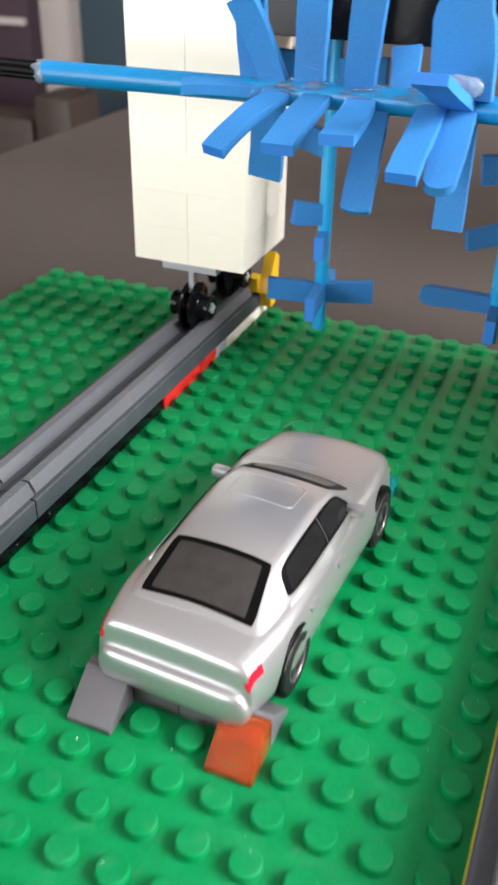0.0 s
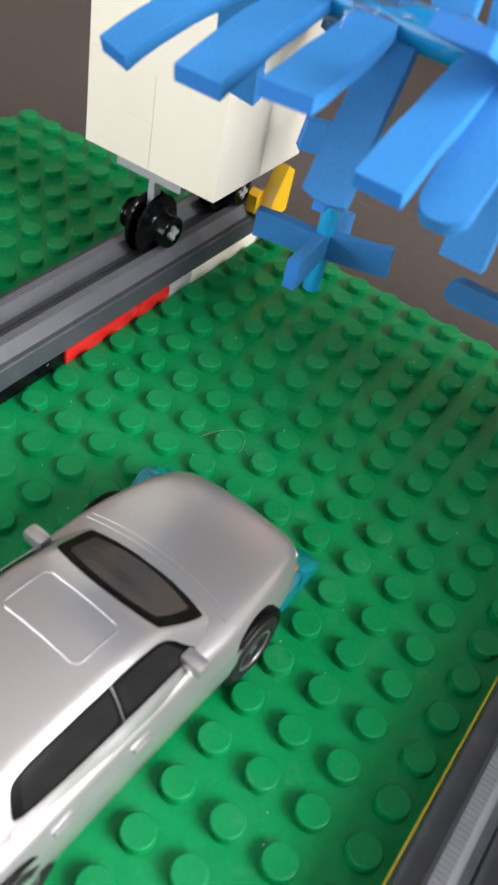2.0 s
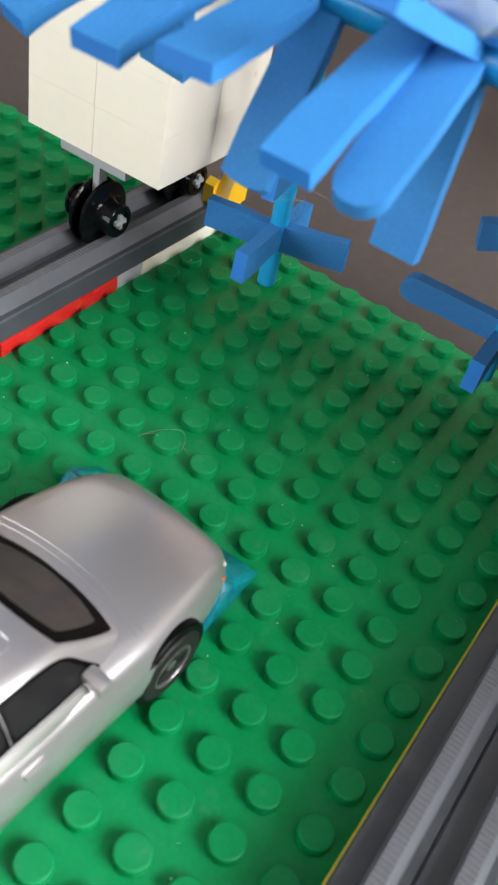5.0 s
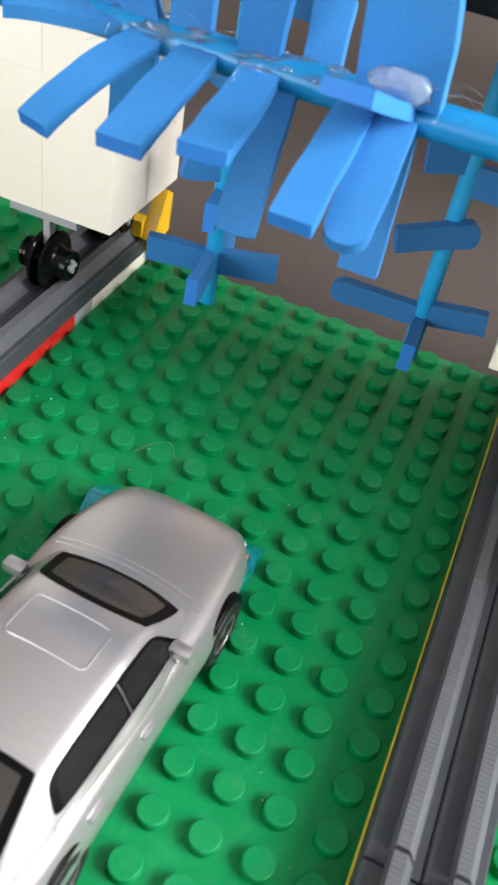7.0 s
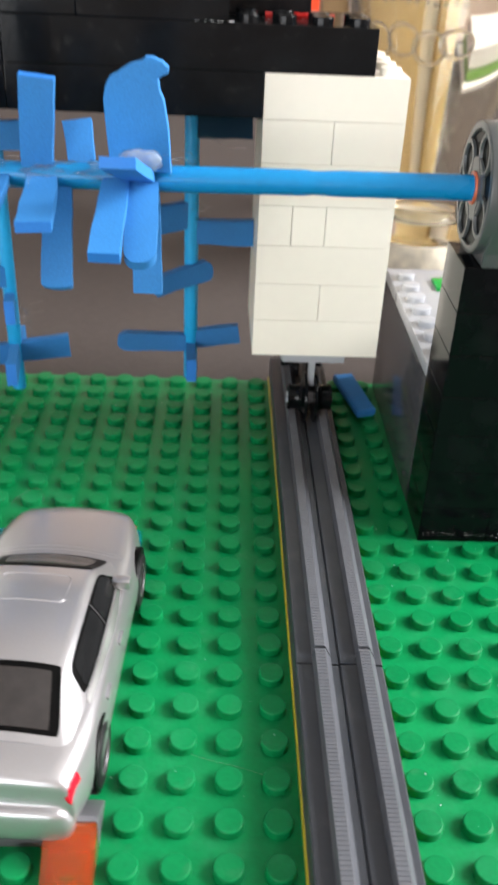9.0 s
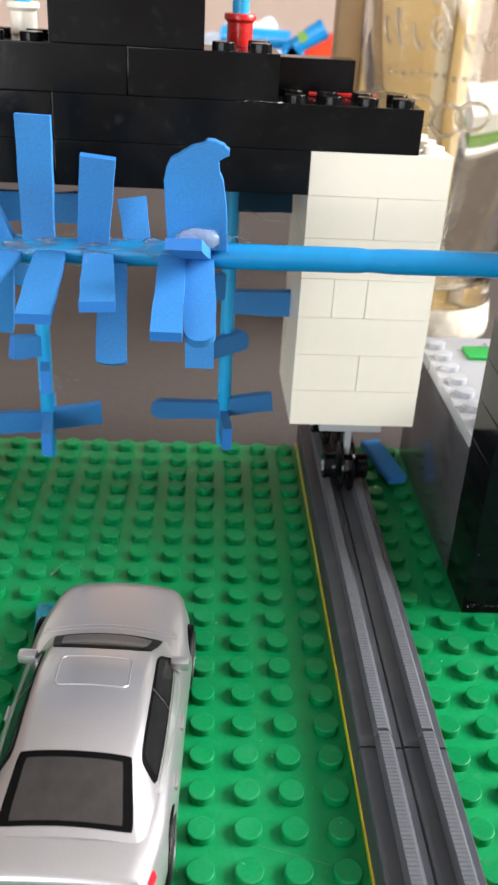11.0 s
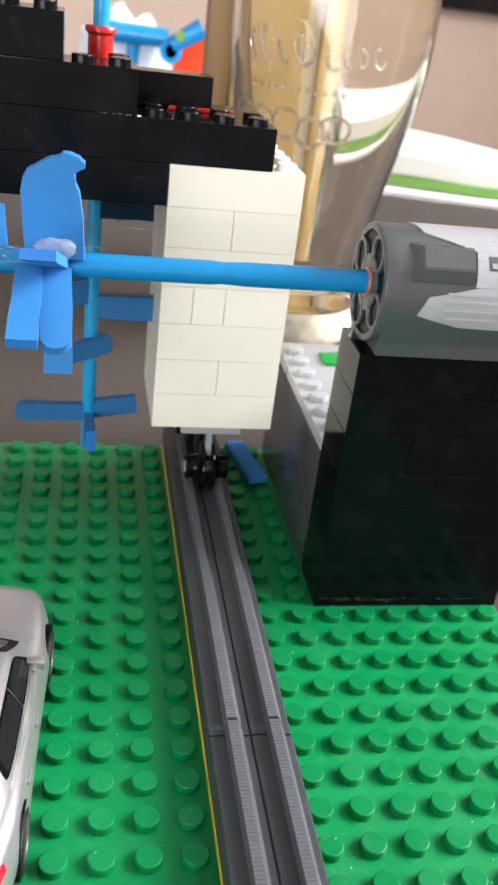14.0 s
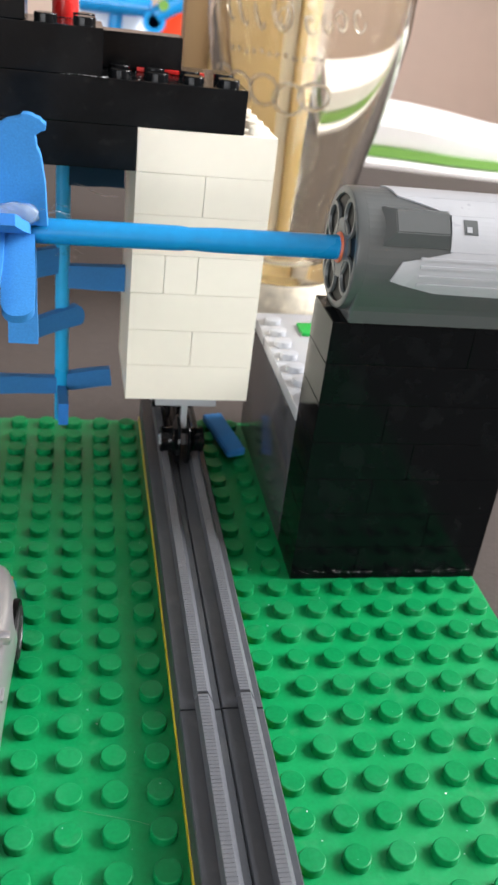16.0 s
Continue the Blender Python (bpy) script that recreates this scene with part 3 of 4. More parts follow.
brush = thing("horizontal_brush", axle_at(0), "bright blue straw axle with glued-on foam strips, reaching the motor", "wash brush")
bm = bmesh.new()
m = 120
st = []
for k in range(m + 1):
    x = A0.x + (A1.x - A0.x) * k / m
    p = axle_at(x)
    st.append((p, 2.52 - 0.10 * math.exp(-((x - 51) / 3.0) ** 2) - 0.28 * math.exp(-((x - 50.5) / 0.8) ** 2) - 0.18 * math.exp(-((x - 53.2) / 0.6) ** 2)))
n = 24
put(bm, [p + Vector((0, r * math.cos(2 * math.pi * i / n), r * math.sin(2 * math.pi * i / n))) for p, r in st for i in range(n)],
    [(k * n + i, k * n + (i + 1) % n, (k + 1) * n + (i + 1) % n, (k + 1) * n + i) for k in range(m) for i in range(n)])
part("straw", local(brush, bm), M_STRAW, brush, "bright blue plastic drinking straw")
bm = bmesh.new()
for dy, dz in ((1.2, 0), (-1.2, 0), (0, 1.2), (0, -1.2)):
    rod(bm, A0 + Vector((6, dy, dz)), A0 + Vector((-170, dy + 2, dz + 1)), 0.95, n=10)
part("rod", local(brush, bm), M_TRIM, brush, "ribbed black rod inside the straw")


def foam_strip(parent, base, tip, width, thick=2.5, along=(1, 0, 0), bend=0.0, round_tip=0.0, name="foam_strip"):
    """A strip of soft foam from base to tip; its width lies along the given way."""
    base, tip = Vector(base), Vector(tip)
    d = tip - base
    length = d.length
    d.normalize()
    w = Vector(along)
    w = (w - d * w.dot(d)).normalized()
    t = d.cross(w)
    bm = bmesh.new()
    m = 28 if round_tip else 10
    rows = []
    for k in range(m + 1):
        s = k / m
        if round_tip:
            s = s * (1.6 - 0.6 * s)
        c = base + d * (length * s) + t * (bend * 4 * (s * s - s))
        hw = width / 2 * (0.9 + 0.1 * s)
        if round_tip and s > 1 - round_tip:
            q = (s - 1 + round_tip) / round_tip
            hw *= math.sqrt(max(1 - q * q * 0.92, 0.05))
        rows.append([c + w * (hw * u) + t * (thick / 2 * v) for u, v in ((-1, -1), (1, -1), (1, 1), (-1, 1))])
    put(bm, [v for r in rows for v in r],
        [(4 * k + i, 4 * k + (i + 1) % 4, 4 * k + 4 + (i + 1) % 4, 4 * k + 4 + i) for k in range(m) for i in range(4)] + [(0, 1, 2, 3), tuple(4 * m + i for i in (3, 2, 1, 0))])
    for v in bm.verts:
        v.co += Vector((noise.noise(v.co * 160), noise.noise(v.co * 160 + Vector((7, 0, 0))), noise.noise(v.co * 160 + Vector((0, 9, 0))))) * 0.00022
    bmesh.ops.bevel(bm, geom=[e for e in bm.edges if e.is_manifold and e.calc_face_angle(0) > 0.9], offset=0.28 * MM, segments=2, profile=0.5, affect="EDGES")
    bmesh.ops.recalc_face_normals(bm, faces=bm.faces)
    for f in bm.faces:
        f.material_index = 1 if f.normal.dot(d) > 0.7 and not round_tip else 0
    ob = part(name, local(parent, bm), M_FOAM, parent)
    ob.data.materials.append(M_FOAMCUT)
    return ob


def glue(parent, at, r, squash=(1, 1, 1)):
    bm = bmesh.new()
    bmesh.ops.create_icosphere(bm, subdivisions=3, radius=1)
    for v in bm.verts:
        k = 1 + 0.30 * noise.noise(v.co * 2 + Vector(at)) + 0.16 * noise.noise(v.co * 5 + Vector(at))
        v.co = Vector((v.co.x * squash[0], v.co.y * squash[1], v.co.z * squash[2])) * (r * k * MM) + Vector(at) * MM
    return part("glue_blob", local(parent, bm), M_GLUE, parent, "clear hot glue blob", smooth=80)


def strip_at(x, tip, width, **kw):
    return foam_strip(brush, axle_at(x), tip, width, **kw)


BLADES = [
    (-26, (-29.5, 63, 101), 6.6, {}), (-21, (-28.6, 57, 96), 5.8, {"bend": -0.8}), (-24, (-39.6, 52.5, 79.4), 4.6, {"along": (0.3, 1, 0.1), "bend": 0.5}),
    (-19.5, (-25.9, 38.1, 71.0), 5.2, {"bend": -1.3, "thick": 2.0}), (-23, (-25.9, 66.4, 59.5), 7.4, {}), (-14.5, (-14.4, 60.5, 104), 6.6, {}),
    (-12, (-11.8, 35.2, 73.6), 6.3, {"bend": -0.6}), (-4.0, (-2.2, 56.0, 97.8), 6.5, {"bend": 0.4}), (-3.0, (-0.5, 34.3, 76.6), 6.3, {"bend": 0.5}),
    (0.0, (0.3, 47.6, 60.0), 5.8, {"round_tip": 0.03}), (5.0, (3.2, 66, 88), 5.6, {}), (16.5, (14.2, 37.0, 87.4), 6.4, {}),
    (11.8, (11.4, 35.4, 71.0), 5.7, {"bend": -0.9, "thick": 2.1}), (17.0, (17.5, 38.1, 68.8), 6.2, {"round_tip": 0.12, "bend": -0.5}), (17.0, (17.5, 54.9, 56.9), 6.0, {}),
]
for x, tip, width, kw in BLADES:
    strip_at(x, tip, width, thick=kw.pop("thick", 2.05), **kw)
# the wide strip with its torn top
TORN = [(-5.4, 0), (6.0, 0), (5.6, 8), (4.7, 13.2), (3.9, 15.6), (3.8, 17.0), (5.6, 18.0), (5.7, 19.0), (4.6, 19.9), (3.2, 20.6), (1.6, 20.5), (0.2, 19.7),
        (-1.6, 19.3), (-3.0, 18.2), (-5.0, 17.0), (-5.9, 15.2), (-6.3, 13.2), (-5.9, 6)]
rnd = random.Random(9)
ragged = []
for (u0, v0), (u1, v1) in zip(TORN, TORN[1:] + TORN[:1]):
    c = max(1, int(math.hypot(u1 - u0, v1 - v0) / 0.7)) if v0 > 12 and v1 > 12 else 1
    for k in range(c):
        j = 0.13 if c > 1 else 0.0
        ragged.append((u0 + (u1 - u0) * k / c + rnd.uniform(-j, j), v0 + (v1 - v0) * k / c + rnd.uniform(-j, j)))
TORN = ragged
bm = bmesh.new()
o = axle_at(16.3) + Vector((0, -2.6, 2.1))
n = len(TORN)
lean = lambda v: -0.06 * v
put(bm, [o + Vector((u, d + lean(v), v)) for d in (-1.4, 1.4) for u, v in TORN],
    [tuple(range(n)), tuple(range(n, 2 * n))[::-1]] + [(i, (i + 1) % n, n + (i + 1) % n, n + i) for i in range(n)])
bmesh.ops.recalc_face_normals(bm, faces=bm.faces)
bmesh.ops.bevel(bm, geom=[e for e in bm.edges if e.calc_face_angle(0) > 1.2], offset=0.14 * MM, segments=1, affect="EDGES")
part("foam_strip", local(brush, bm), M_FOAM, brush, "wide foam strip with torn top")
# small wrinkled drops of glue where each strip meets the straw
rnd = random.Random(31)
bm = bmesh.new()
for x in (-26, -21.5, -19, -13.5, -11.5, -4, -2.5, 1, 5.5, 11.5, 18):
    for _ in range(6):
        a, r = rnd.uniform(-0.2, 1.9), rnd.uniform(0.5, 1.1)
        c = axle_at(x + rnd.uniform(-2.6, 2.6)) + Vector((0, -2.5 * math.cos(a), 2.5 * math.sin(a)))
        q = bmesh.ops.create_icosphere(bm, subdivisions=2, radius=1)
        sx, sy, sz = r * rnd.uniform(1.0, 2.4), r * 0.55, r * rnd.uniform(0.35, 0.7)
        for v in q["verts"]:
            k = 1 + 0.5 * noise.noise(v.co * 2.4 + c)
            v.co = Vector((v.co.x * sx * k + c.x, v.co.y * sy * k + c.y, v.co.z * sz * k + c.z)) * MM
tagged(part("glue_residue", local(brush, bm), M_GLUE, brush, "", smooth=60), "small wrinkled traces of clear hot glue", kind="stuff")
glue(brush, axle_at(16.6) + Vector((0, -4.6, 4.4)), 3.1, (1.3, 0.5, 0.72)).data.materials[0] = M_GLUEPALE
glue(brush, A0 + Vector((-0.6, 0, 0)), 2.7, (1.0, 1, 1)).data.materials[0] = M_GLUEPALE


def strands(parent, at, count, size, seed):
    """Fine pulled threads of hot glue."""
    rnd = random.Random(seed)
    bm = bmesh.new()
    for _ in range(count):
        p = Vector(at) + Vector([rnd.uniform(-1, 1) * size * 0.3 for _ in range(3)])
        way = Vector([rnd.uniform(-1, 1) for _ in range(3)]).normalized()
        for _ in range(7):
            q = p + way * (size * 0.28)
            rod(bm, p, q, 0.05, n=4, caps=False)
            way = (way + Vector([rnd.uniform(-1, 1) for _ in range(3)]) * 0.9).normalized()
            p = q
    return part("glue_threads", local(parent, bm), M_GLUE, parent, "fine threads of dried glue")


strands(brush, axle_at(22) + Vector((0, -1, 3)), 6, 3.4, 3)
strands(brush, axle_at(10) + Vector((0, -3, 0)), 4, 5, 5)
strands(brush, axle_at(-3) + Vector((0, -3, 0)), 4, 4, 8)
strands(brush, axle_at(17) + Vector((4.5, -3, 4)), 6, 3, 21)
strands(brush, axle_at(-12) + Vector((0, -3, 1)), 5, 4, 22)
strands(brush, axle_at(-24) + Vector((0, -2, 2)), 5, 4, 23)


# ---- upright brushes hanging from the beam ----
def upright_brush(xc, yc, zlow, strips, bush_mat, word, foam=M_FOAM):
    b = thing("upright_brush", (xc, yc, 104), f"bright blue straw with blue foam strips and a {word} bushing", "wash brush", "upright brushes under the beam")
    bm = bmesh.new()
    rod(bm, (xc, yc, zlow), (xc, yc, 150), 1.85, n=24, caps=False)
    part("straw", local(b, bm), M_STRAWPALE, b, "bright blue plastic drinking straw")
    bm = bmesh.new()
    lathe(bm, (xc, yc, BZ + 28.8), [(2.2, -0.1), (2.9, 0), (2.9, 4.6), (3.2, 5.0), (3.6, 5.3), (3.6, 6.2), (3.4, 6.5), (2.2, 6.5)], 24)
    part("bushing", local(b, bm), bush_mat, b, f"{word} plastic bushing")
    for z, tip, width, kw in strips:
        foam_strip(b, (xc, yc, z), tip, width, along=(0, 0, 1), **kw).data.materials[0] = foam
    return b


upright_brush(-24, 107, 7.2, [(17.8, (-38.5, 103.9, 18.2), 6.2, {}), (18.2, (-9.7, 110.0, 19.2), 6.2, {}), (18.4, (-21.8, 90.5, 19.2), 6.0, {}), (17, (-25, 120, 17), 6.5, {}),
                              (40, (-31, 101, 41.5), 6.0, {}), (33, (-22, 96, 34), 6.0, {}), (58, (-36, 112, 60), 7, {}), (76, (-10.5, 106, 76.5), 7.5, {}), (76, (-38, 104, 77), 7.5, {})], M_WHITE, "white")
# right brush: the shade of its tower is put into the foam colour
upright_brush(24, 107, 12, [(22.4, (4.3, 105, 23.3), 5.2, {"round_tip": 0.15}), (23.4, (37.2, 108, 25.0), 5.2, {}), (20, (24.6, 93.5, 20.2), 6.2, {}),
                           (53.6, (40, 107, 53.6), 6.6, {}), (58.2, (15.5, 104, 57.2), 7.2, {})], M_RED, "red", M_FOAMSHADE)
# topmost strip, painted almost black for the shade under the beam
foam_strip(bpy.data.objects["upright_brush.001"], (24, 107, 80), (38.6, 107, 80.5), 6.6, along=(0, 0, 1)).data.materials[0] = M_FOAMDEEPSHADE
foam_strip(bpy.data.objects["upright_brush.001"], (15.0, 99.6, 41.0), (29.2, 107.6, 43.6), 5.4, along=(0, 0, 1), round_tip=0.1).data.materials[0] = M_FOAMSHADE
strands((bpy.data.objects["upright_brush"]), (-20, 104, 30), 8, 4, 11)
strands((bpy.data.objects["upright_brush.001"]), (28, 103, 60), 4, 4, 12)
# one long thread of glue
THREAD = [(26.3, 104.0, 78.2), (28.7, 104.0, 77.6), (31.6, 104.0, 76.1), (34.2, 104.0, 75.6), (37.0, 104.0, 75.6)]
bm = bmesh.new()
for p, q in zip(THREAD, THREAD[1:]):
    rod(bm, p, q, 0.10, n=5, caps=False)
part("glue_thread", local(bpy.data.objects["upright_brush.001"], bm), M_GLUE, bpy.data.objects["upright_brush.001"], "long pulled glue thread")


# the whole gantry stands slightly askew on its rails
turn = Matrix.Rotation(radians(0.7), 4, "Z")
for ob in list(scene.objects):
    if ob.parent is None and ob.name.split(".")[0] in ("brick_tower", "black_beam", "wheel_set", "upright_brush"):
        about = Vector((0, 104 * MM, 0))
        ob.location = about + turn @ (ob.location - about) + Vector((0.5, -0.9, 0)) * MM
        ob.rotation_euler = (0, 0, radians(0.7))


# ---- small slopes ----
def wedge(bm, x0, x1, y_low, y_high, h=6.4, lip=1.1):
    ys = [(y_low, 0), (y_low, lip), (y_high + math.copysign(0.9, y_low - y_high), h), (y_high, h), (y_high, 0)]
    put(bm, [(x, y, z) for x in (x0 + 0.08, x1 - 0.08) for y, z in ys],
        [(0, 1, 2, 3, 4), (9, 8, 7, 6, 5), (0, 1, 6, 5), (1, 2, 7, 6), (2, 3, 8, 7), (3, 4, 9, 8), (4, 0, 5, 9)])
    bmesh.ops.recalc_face_normals(bm, faces=bm.faces)
    bmesh.ops.bevel(bm, geom=list(bm.edges), offset=0.16 * MM, segments=2, profile=0.6, affect="EDGES")


def clear_wedge(bm, x0, x1, y_low, y_high, h=6.4, lip=1.1, t=0.95):
    """A see-through wedge, hollow below like the real brick."""
    d = math.copysign(1.0, y_high - y_low)
    out = [(y_low, 0), (y_low, lip), (y_high - 0.9 * d, h), (y_high, h), (y_high, 0)]
    inn = [(y_low + t * d, 0), (y_low + t * d, lip * 0.75), (y_high - 1.25 * d, h - 1.15), (y_high - t * d, h - 1.15), (y_high - t * d, 0)]
    vs = [(x, y, z) for xs, ring in (((x0 + 0.08, x1 - 0.08), out), ((x0 + t, x1 - t), inn)) for x in xs for y, z in ring]
    skin = [(0, 1, 2, 3, 4), (9, 8, 7, 6, 5), (0, 1, 6, 5), (1, 2, 7, 6), (2, 3, 8, 7), (3, 4, 9, 8)]
    put(bm, vs, skin + [tuple(10 + i for i in f[::-1]) for f in skin] + [(0, 5, 15, 10), (5, 9, 19, 15), (9, 4, 14, 19), (4, 0, 10, 14)])
    bmesh.ops.recalc_face_normals(bm, faces=bm.faces)
    bmesh.ops.bevel(bm, geom=[e for e in bm.edges if e.calc_face_angle(0) > 0.3], offset=0.14 * MM, segments=2, profile=0.6, affect="EDGES")


for x0 in (-16, 8):
    s = thing("clear_slope", (x0 + 4, 40, 0), "clear aqua plastic wedge brick as a wheel stop on the baseplate", "toy brick", "clear aqua wheel stops")
    for lo, hi in ((32.1, 39.95), (47.9, 40.05)):
        bm = bmesh.new()
        clear_wedge(bm, x0, x0 + 8, lo, hi)
        part("wedge", local(s, bm), M_AQUA, s)
bm = bmesh.new()
clear_wedge(bm, 8, 16, -39.9, -32.1)
single("orange_slope", bm, M_ORANGE, "clear orange plastic wedge brick standing against a grey bar", "toy brick")
bm = bmesh.new()
wedge(bm, -16, -8, -39.9, -32.1)
single("grey_slope", bm, M_STOP, "small dark grey wedge brick with a smooth face", "toy brick", "grey stop bricks")
for x0 in (-16, 0):
    bm = bmesh.new()
    wedge(bm, x0, x0 + 16, -24.1, -31.95)
    single("grey_bar", bm, M_STOP, "long dark grey wedge brick forming a bar behind the small ones", "toy brick", "grey stop bricks")

# loose piece of foam beside the rail
ff = bmesh.new()
put(ff, [(67.5, 125.5, 1.72), (73.5, 127, 1.72), (77.9, 104.5, 1.72), (72.3, 102.5, 1.72), (67.5, 125.5, 4.1), (73.5, 127, 4.1), (77.9, 104.5, 4.1), (72.3, 102.5, 4.1)],
    [(0, 1, 2, 3), (4, 5, 6, 7), (0, 1, 5, 4), (1, 2, 6, 5), (2, 3, 7, 6), (3, 0, 4, 7)])
bmesh.ops.recalc_face_normals(ff, faces=ff.faces)
bmesh.ops.bevel(ff, geom=list(ff.edges), offset=0.4 * MM, segments=2, affect="EDGES")
single("foam_scrap", ff, M_FOAM, "loose strip of blue foam lying on the studs beside the rail", "foam strip")

# ---- toy car ----
car = thing("toy_car", (1.3, 2.5, 1.7), "silver die-cast toy saloon car with dark windows", "toy car")


def smooth_table(rows, y):
    """Values between the stations of a table, without corners."""
    ys = [r[0] for r in rows]
    k = max(0, min(len(rows) - 2, int(np.searchsorted(ys, y)) - 1))
    a, b = rows[k], rows[k + 1]
    p, q = rows[max(k - 1, 0)], rows[min(k + 2, len(rows) - 1)]
    t = (y - a[0]) / (b[0] - a[0])
    out = []
    for i in range(1, len(a)):
        ma = (b[i] - p[i]) / max(b[0] - p[0], 1e-6) * (b[0] - a[0])
        mb = (q[i] - a[i]) / max(q[0] - a[0], 1e-6) * (b[0] - a[0])
        out.append((2 * t ** 3 - 3 * t * t + 1) * a[i] + (t ** 3 - 2 * t * t + t) * ma + (3 * t * t - 2 * t ** 3) * b[i] + (t ** 3 - t * t) * mb)
    return out


# station: along, half width, sill height, shoulder height, crown of the lid
BODY = [(-37.1, 10.6, 5.0, 8.0, 0.1), (-36.8, 12.2, 4.0, 9.2, 0.1), (-36.3, 13.1, 3.5, 9.7, 0.1), (-35.3, 13.6, 3.3, 10.0, 0.1), (-35.1, 13.65, 3.3, 11.8, 0.2), (-34.9, 13.7, 3.2, 13.4, 0.3),
        (-34.4, 13.8, 3.2, 14.2, 0.4), (-33.4, 13.95, 3.1, 14.6, 0.5), (-30, 14.8, 3.0, 15.0, 0.6), (-24, 15.7, 2.9, 15.3, 0.8), (-12, 15.7, 2.8, 15.2, 0.8), (0, 15.6, 2.8, 15.0, 0.8), (11, 15.6, 2.8, 14.8, 1.0), (18, 15.6, 2.8, 14.5, 1.2),
        (25, 14.9, 3.0, 13.9, 1.3), (32, 13.6, 3.3, 12.8, 1.3), (35.7, 12.2, 3.8, 11.6, 1.0), (37.9, 10.4, 4.4, 10.2, 0.7), (38.9, 8.0, 5.2, 8.6, 0.3)]
SECTION = [(0.80, 0.0), (0.95, 0.10), (0.985, 0.25), (1.0, 0.46), (0.985, 0.62), (0.968, 0.70), (0.955, 0.74), (0.93, 0.86), (0.885, 0.95), (0.82, 0.995), (0.70, 1.0)]


def body_point(y, u, v):
    w, zb, zt, crown = smooth_table(BODY, y)
    return Vector((u * w, y, zb + (zt - zb) * v + crown * (1 - min(abs(u) / 0.82, 1) ** 2)))


bm = bmesh.new()
half = SECTION + [(0.5, 1.0), (0.25, 1.0), (0.0, 1.0)]
full = [(-u, v) for u, v in half] + [(u, v) for u, v in half[-2::-1]]
ys = sorted({-37.1, -36.95, -36.8, -36.6, -36.3, -36.0, -35.7, -35.4, -35.3, -35.2, -35.1, -35.0, -34.9, -34.7, -34.4, -34.0, 38.9, 38.5, 37.9, *[-33.4 + 1.5 * k for k in range(48)]})
n = len(full)
put(bm, [body_point(y, u, v) for y in ys for u, v in full],
    [(k * n + i, k * n + i + 1, (k + 1) * n + i + 1, (k + 1) * n + i) for k in range(len(ys) - 1) for i in range(n - 1)] +
    [(k * n + n - 1, k * n, (k + 1) * n, (k + 1) * n + n - 1) for k in range(len(ys) - 1)] + [tuple(range(n)), tuple(range((len(ys) - 1) * n, len(ys) * n))])
part("body", bm, M_SILVER, car, "silver painted metal body", smooth=60)

# cabin: along, belt half width, belt height, roof half width, roof height
CABIN = [(-29.0, 12.4, 14.7, 10.4, 15.2), (-27.4, 12.6, 14.6, 10.2, 15.9), (-23, 13.1, 14.4, 9.5, 18.0), (-18.3, 13.4, 14.2, 8.9, 20.0), (-12, 13.7, 14.0, 8.9, 20.9), (-4, 13.8, 13.9, 9.0, 21.2), (1, 13.8, 13.8, 9.0, 21.0),
         (6.6, 13.6, 13.7, 8.95, 19.8), (11, 13.0, 13.7, 9.7, 17.3), (16.2, 11.9, 13.6, 10.5, 14.6)]


def cabin_point(y, s):
    """s runs from -1 at one belt line over the roof to 1 at the other."""
    w0, z0, w1, z1 = smooth_table(CABIN, y)
    a = abs(s)
    if a > 0.5:
        t = (1 - a) / 0.5
        e = t ** 1.15
        x, z = w0 + (w1 - w0) * e, z0 + (z1 - z0) * (1 - (1 - t) ** 1.25)
    else:
        t = a / 0.5
        x, z = w1 * t, z1 + 0.9 * (1 - t * t)
    return Vector((math.copysign(x, s), y, z))


def cabin_patch(name, mat, ya, yb, sa, sb, lift, label, ends=(0.0, 0.0), rows=12, cols=10, round_edge=0.0, corner=0.0, parent=None):
    """A pane that lies on the cabin's curve, raised by lift; ends shift the two ends of its upper edge along the car."""
    bm = bmesh.new()
    P, Q = [], []
    for i in range(rows + 1):
        for j in range(cols + 1):
            f, g = i / rows, j / cols
            if corner:
                a, b = 2 * f - 1, 2 * g - 1
                k = 1 - corner * abs(a * b) ** 5
                f, g = 0.5 + a * k / 2, 0.5 + b * k / 2
            s = sa + (sb - sa) * g
            y = (ya + ends[0] * g) * (1 - f) + (yb + ends[1] * g) * f
            if round_edge:
                y += round_edge * (2 * g - 1) ** 2 * (2 * f - 1)
            e = 0.25
            c = cabin_point(y, s)
            t1 = cabin_point(y + e, s) - cabin_point(y - e, s)
            t2 = cabin_point(y, min(s + 0.01, 0.999)) - cabin_point(y, max(s - 0.01, -0.999))
            nrm = t2.cross(t1).normalized()
            if nrm.z < 0:
                nrm = -nrm
            P.append(c + nrm * lift)
            Q.append(c - nrm * 0.5)
    m, q = cols + 1, len(P)
    fs = [(i * m + j, i * m + j + 1, (i + 1) * m + j + 1, (i + 1) * m + j) for i in range(rows) for j in range(cols)]
    rim = list(range(m)) + [i * m + cols for i in range(1, rows + 1)] + [rows * m + j for j in range(cols - 1, -1, -1)] + [i * m for i in range(rows - 1, 0, -1)]
    fs += [(rim[k], rim[(k + 1) % len(rim)], q + rim[(k + 1) % len(rim)], q + rim[k]) for k in range(len(rim))]
    put(bm, P + Q, fs)
    return part(name, bm, mat, parent or car, label, smooth=45)


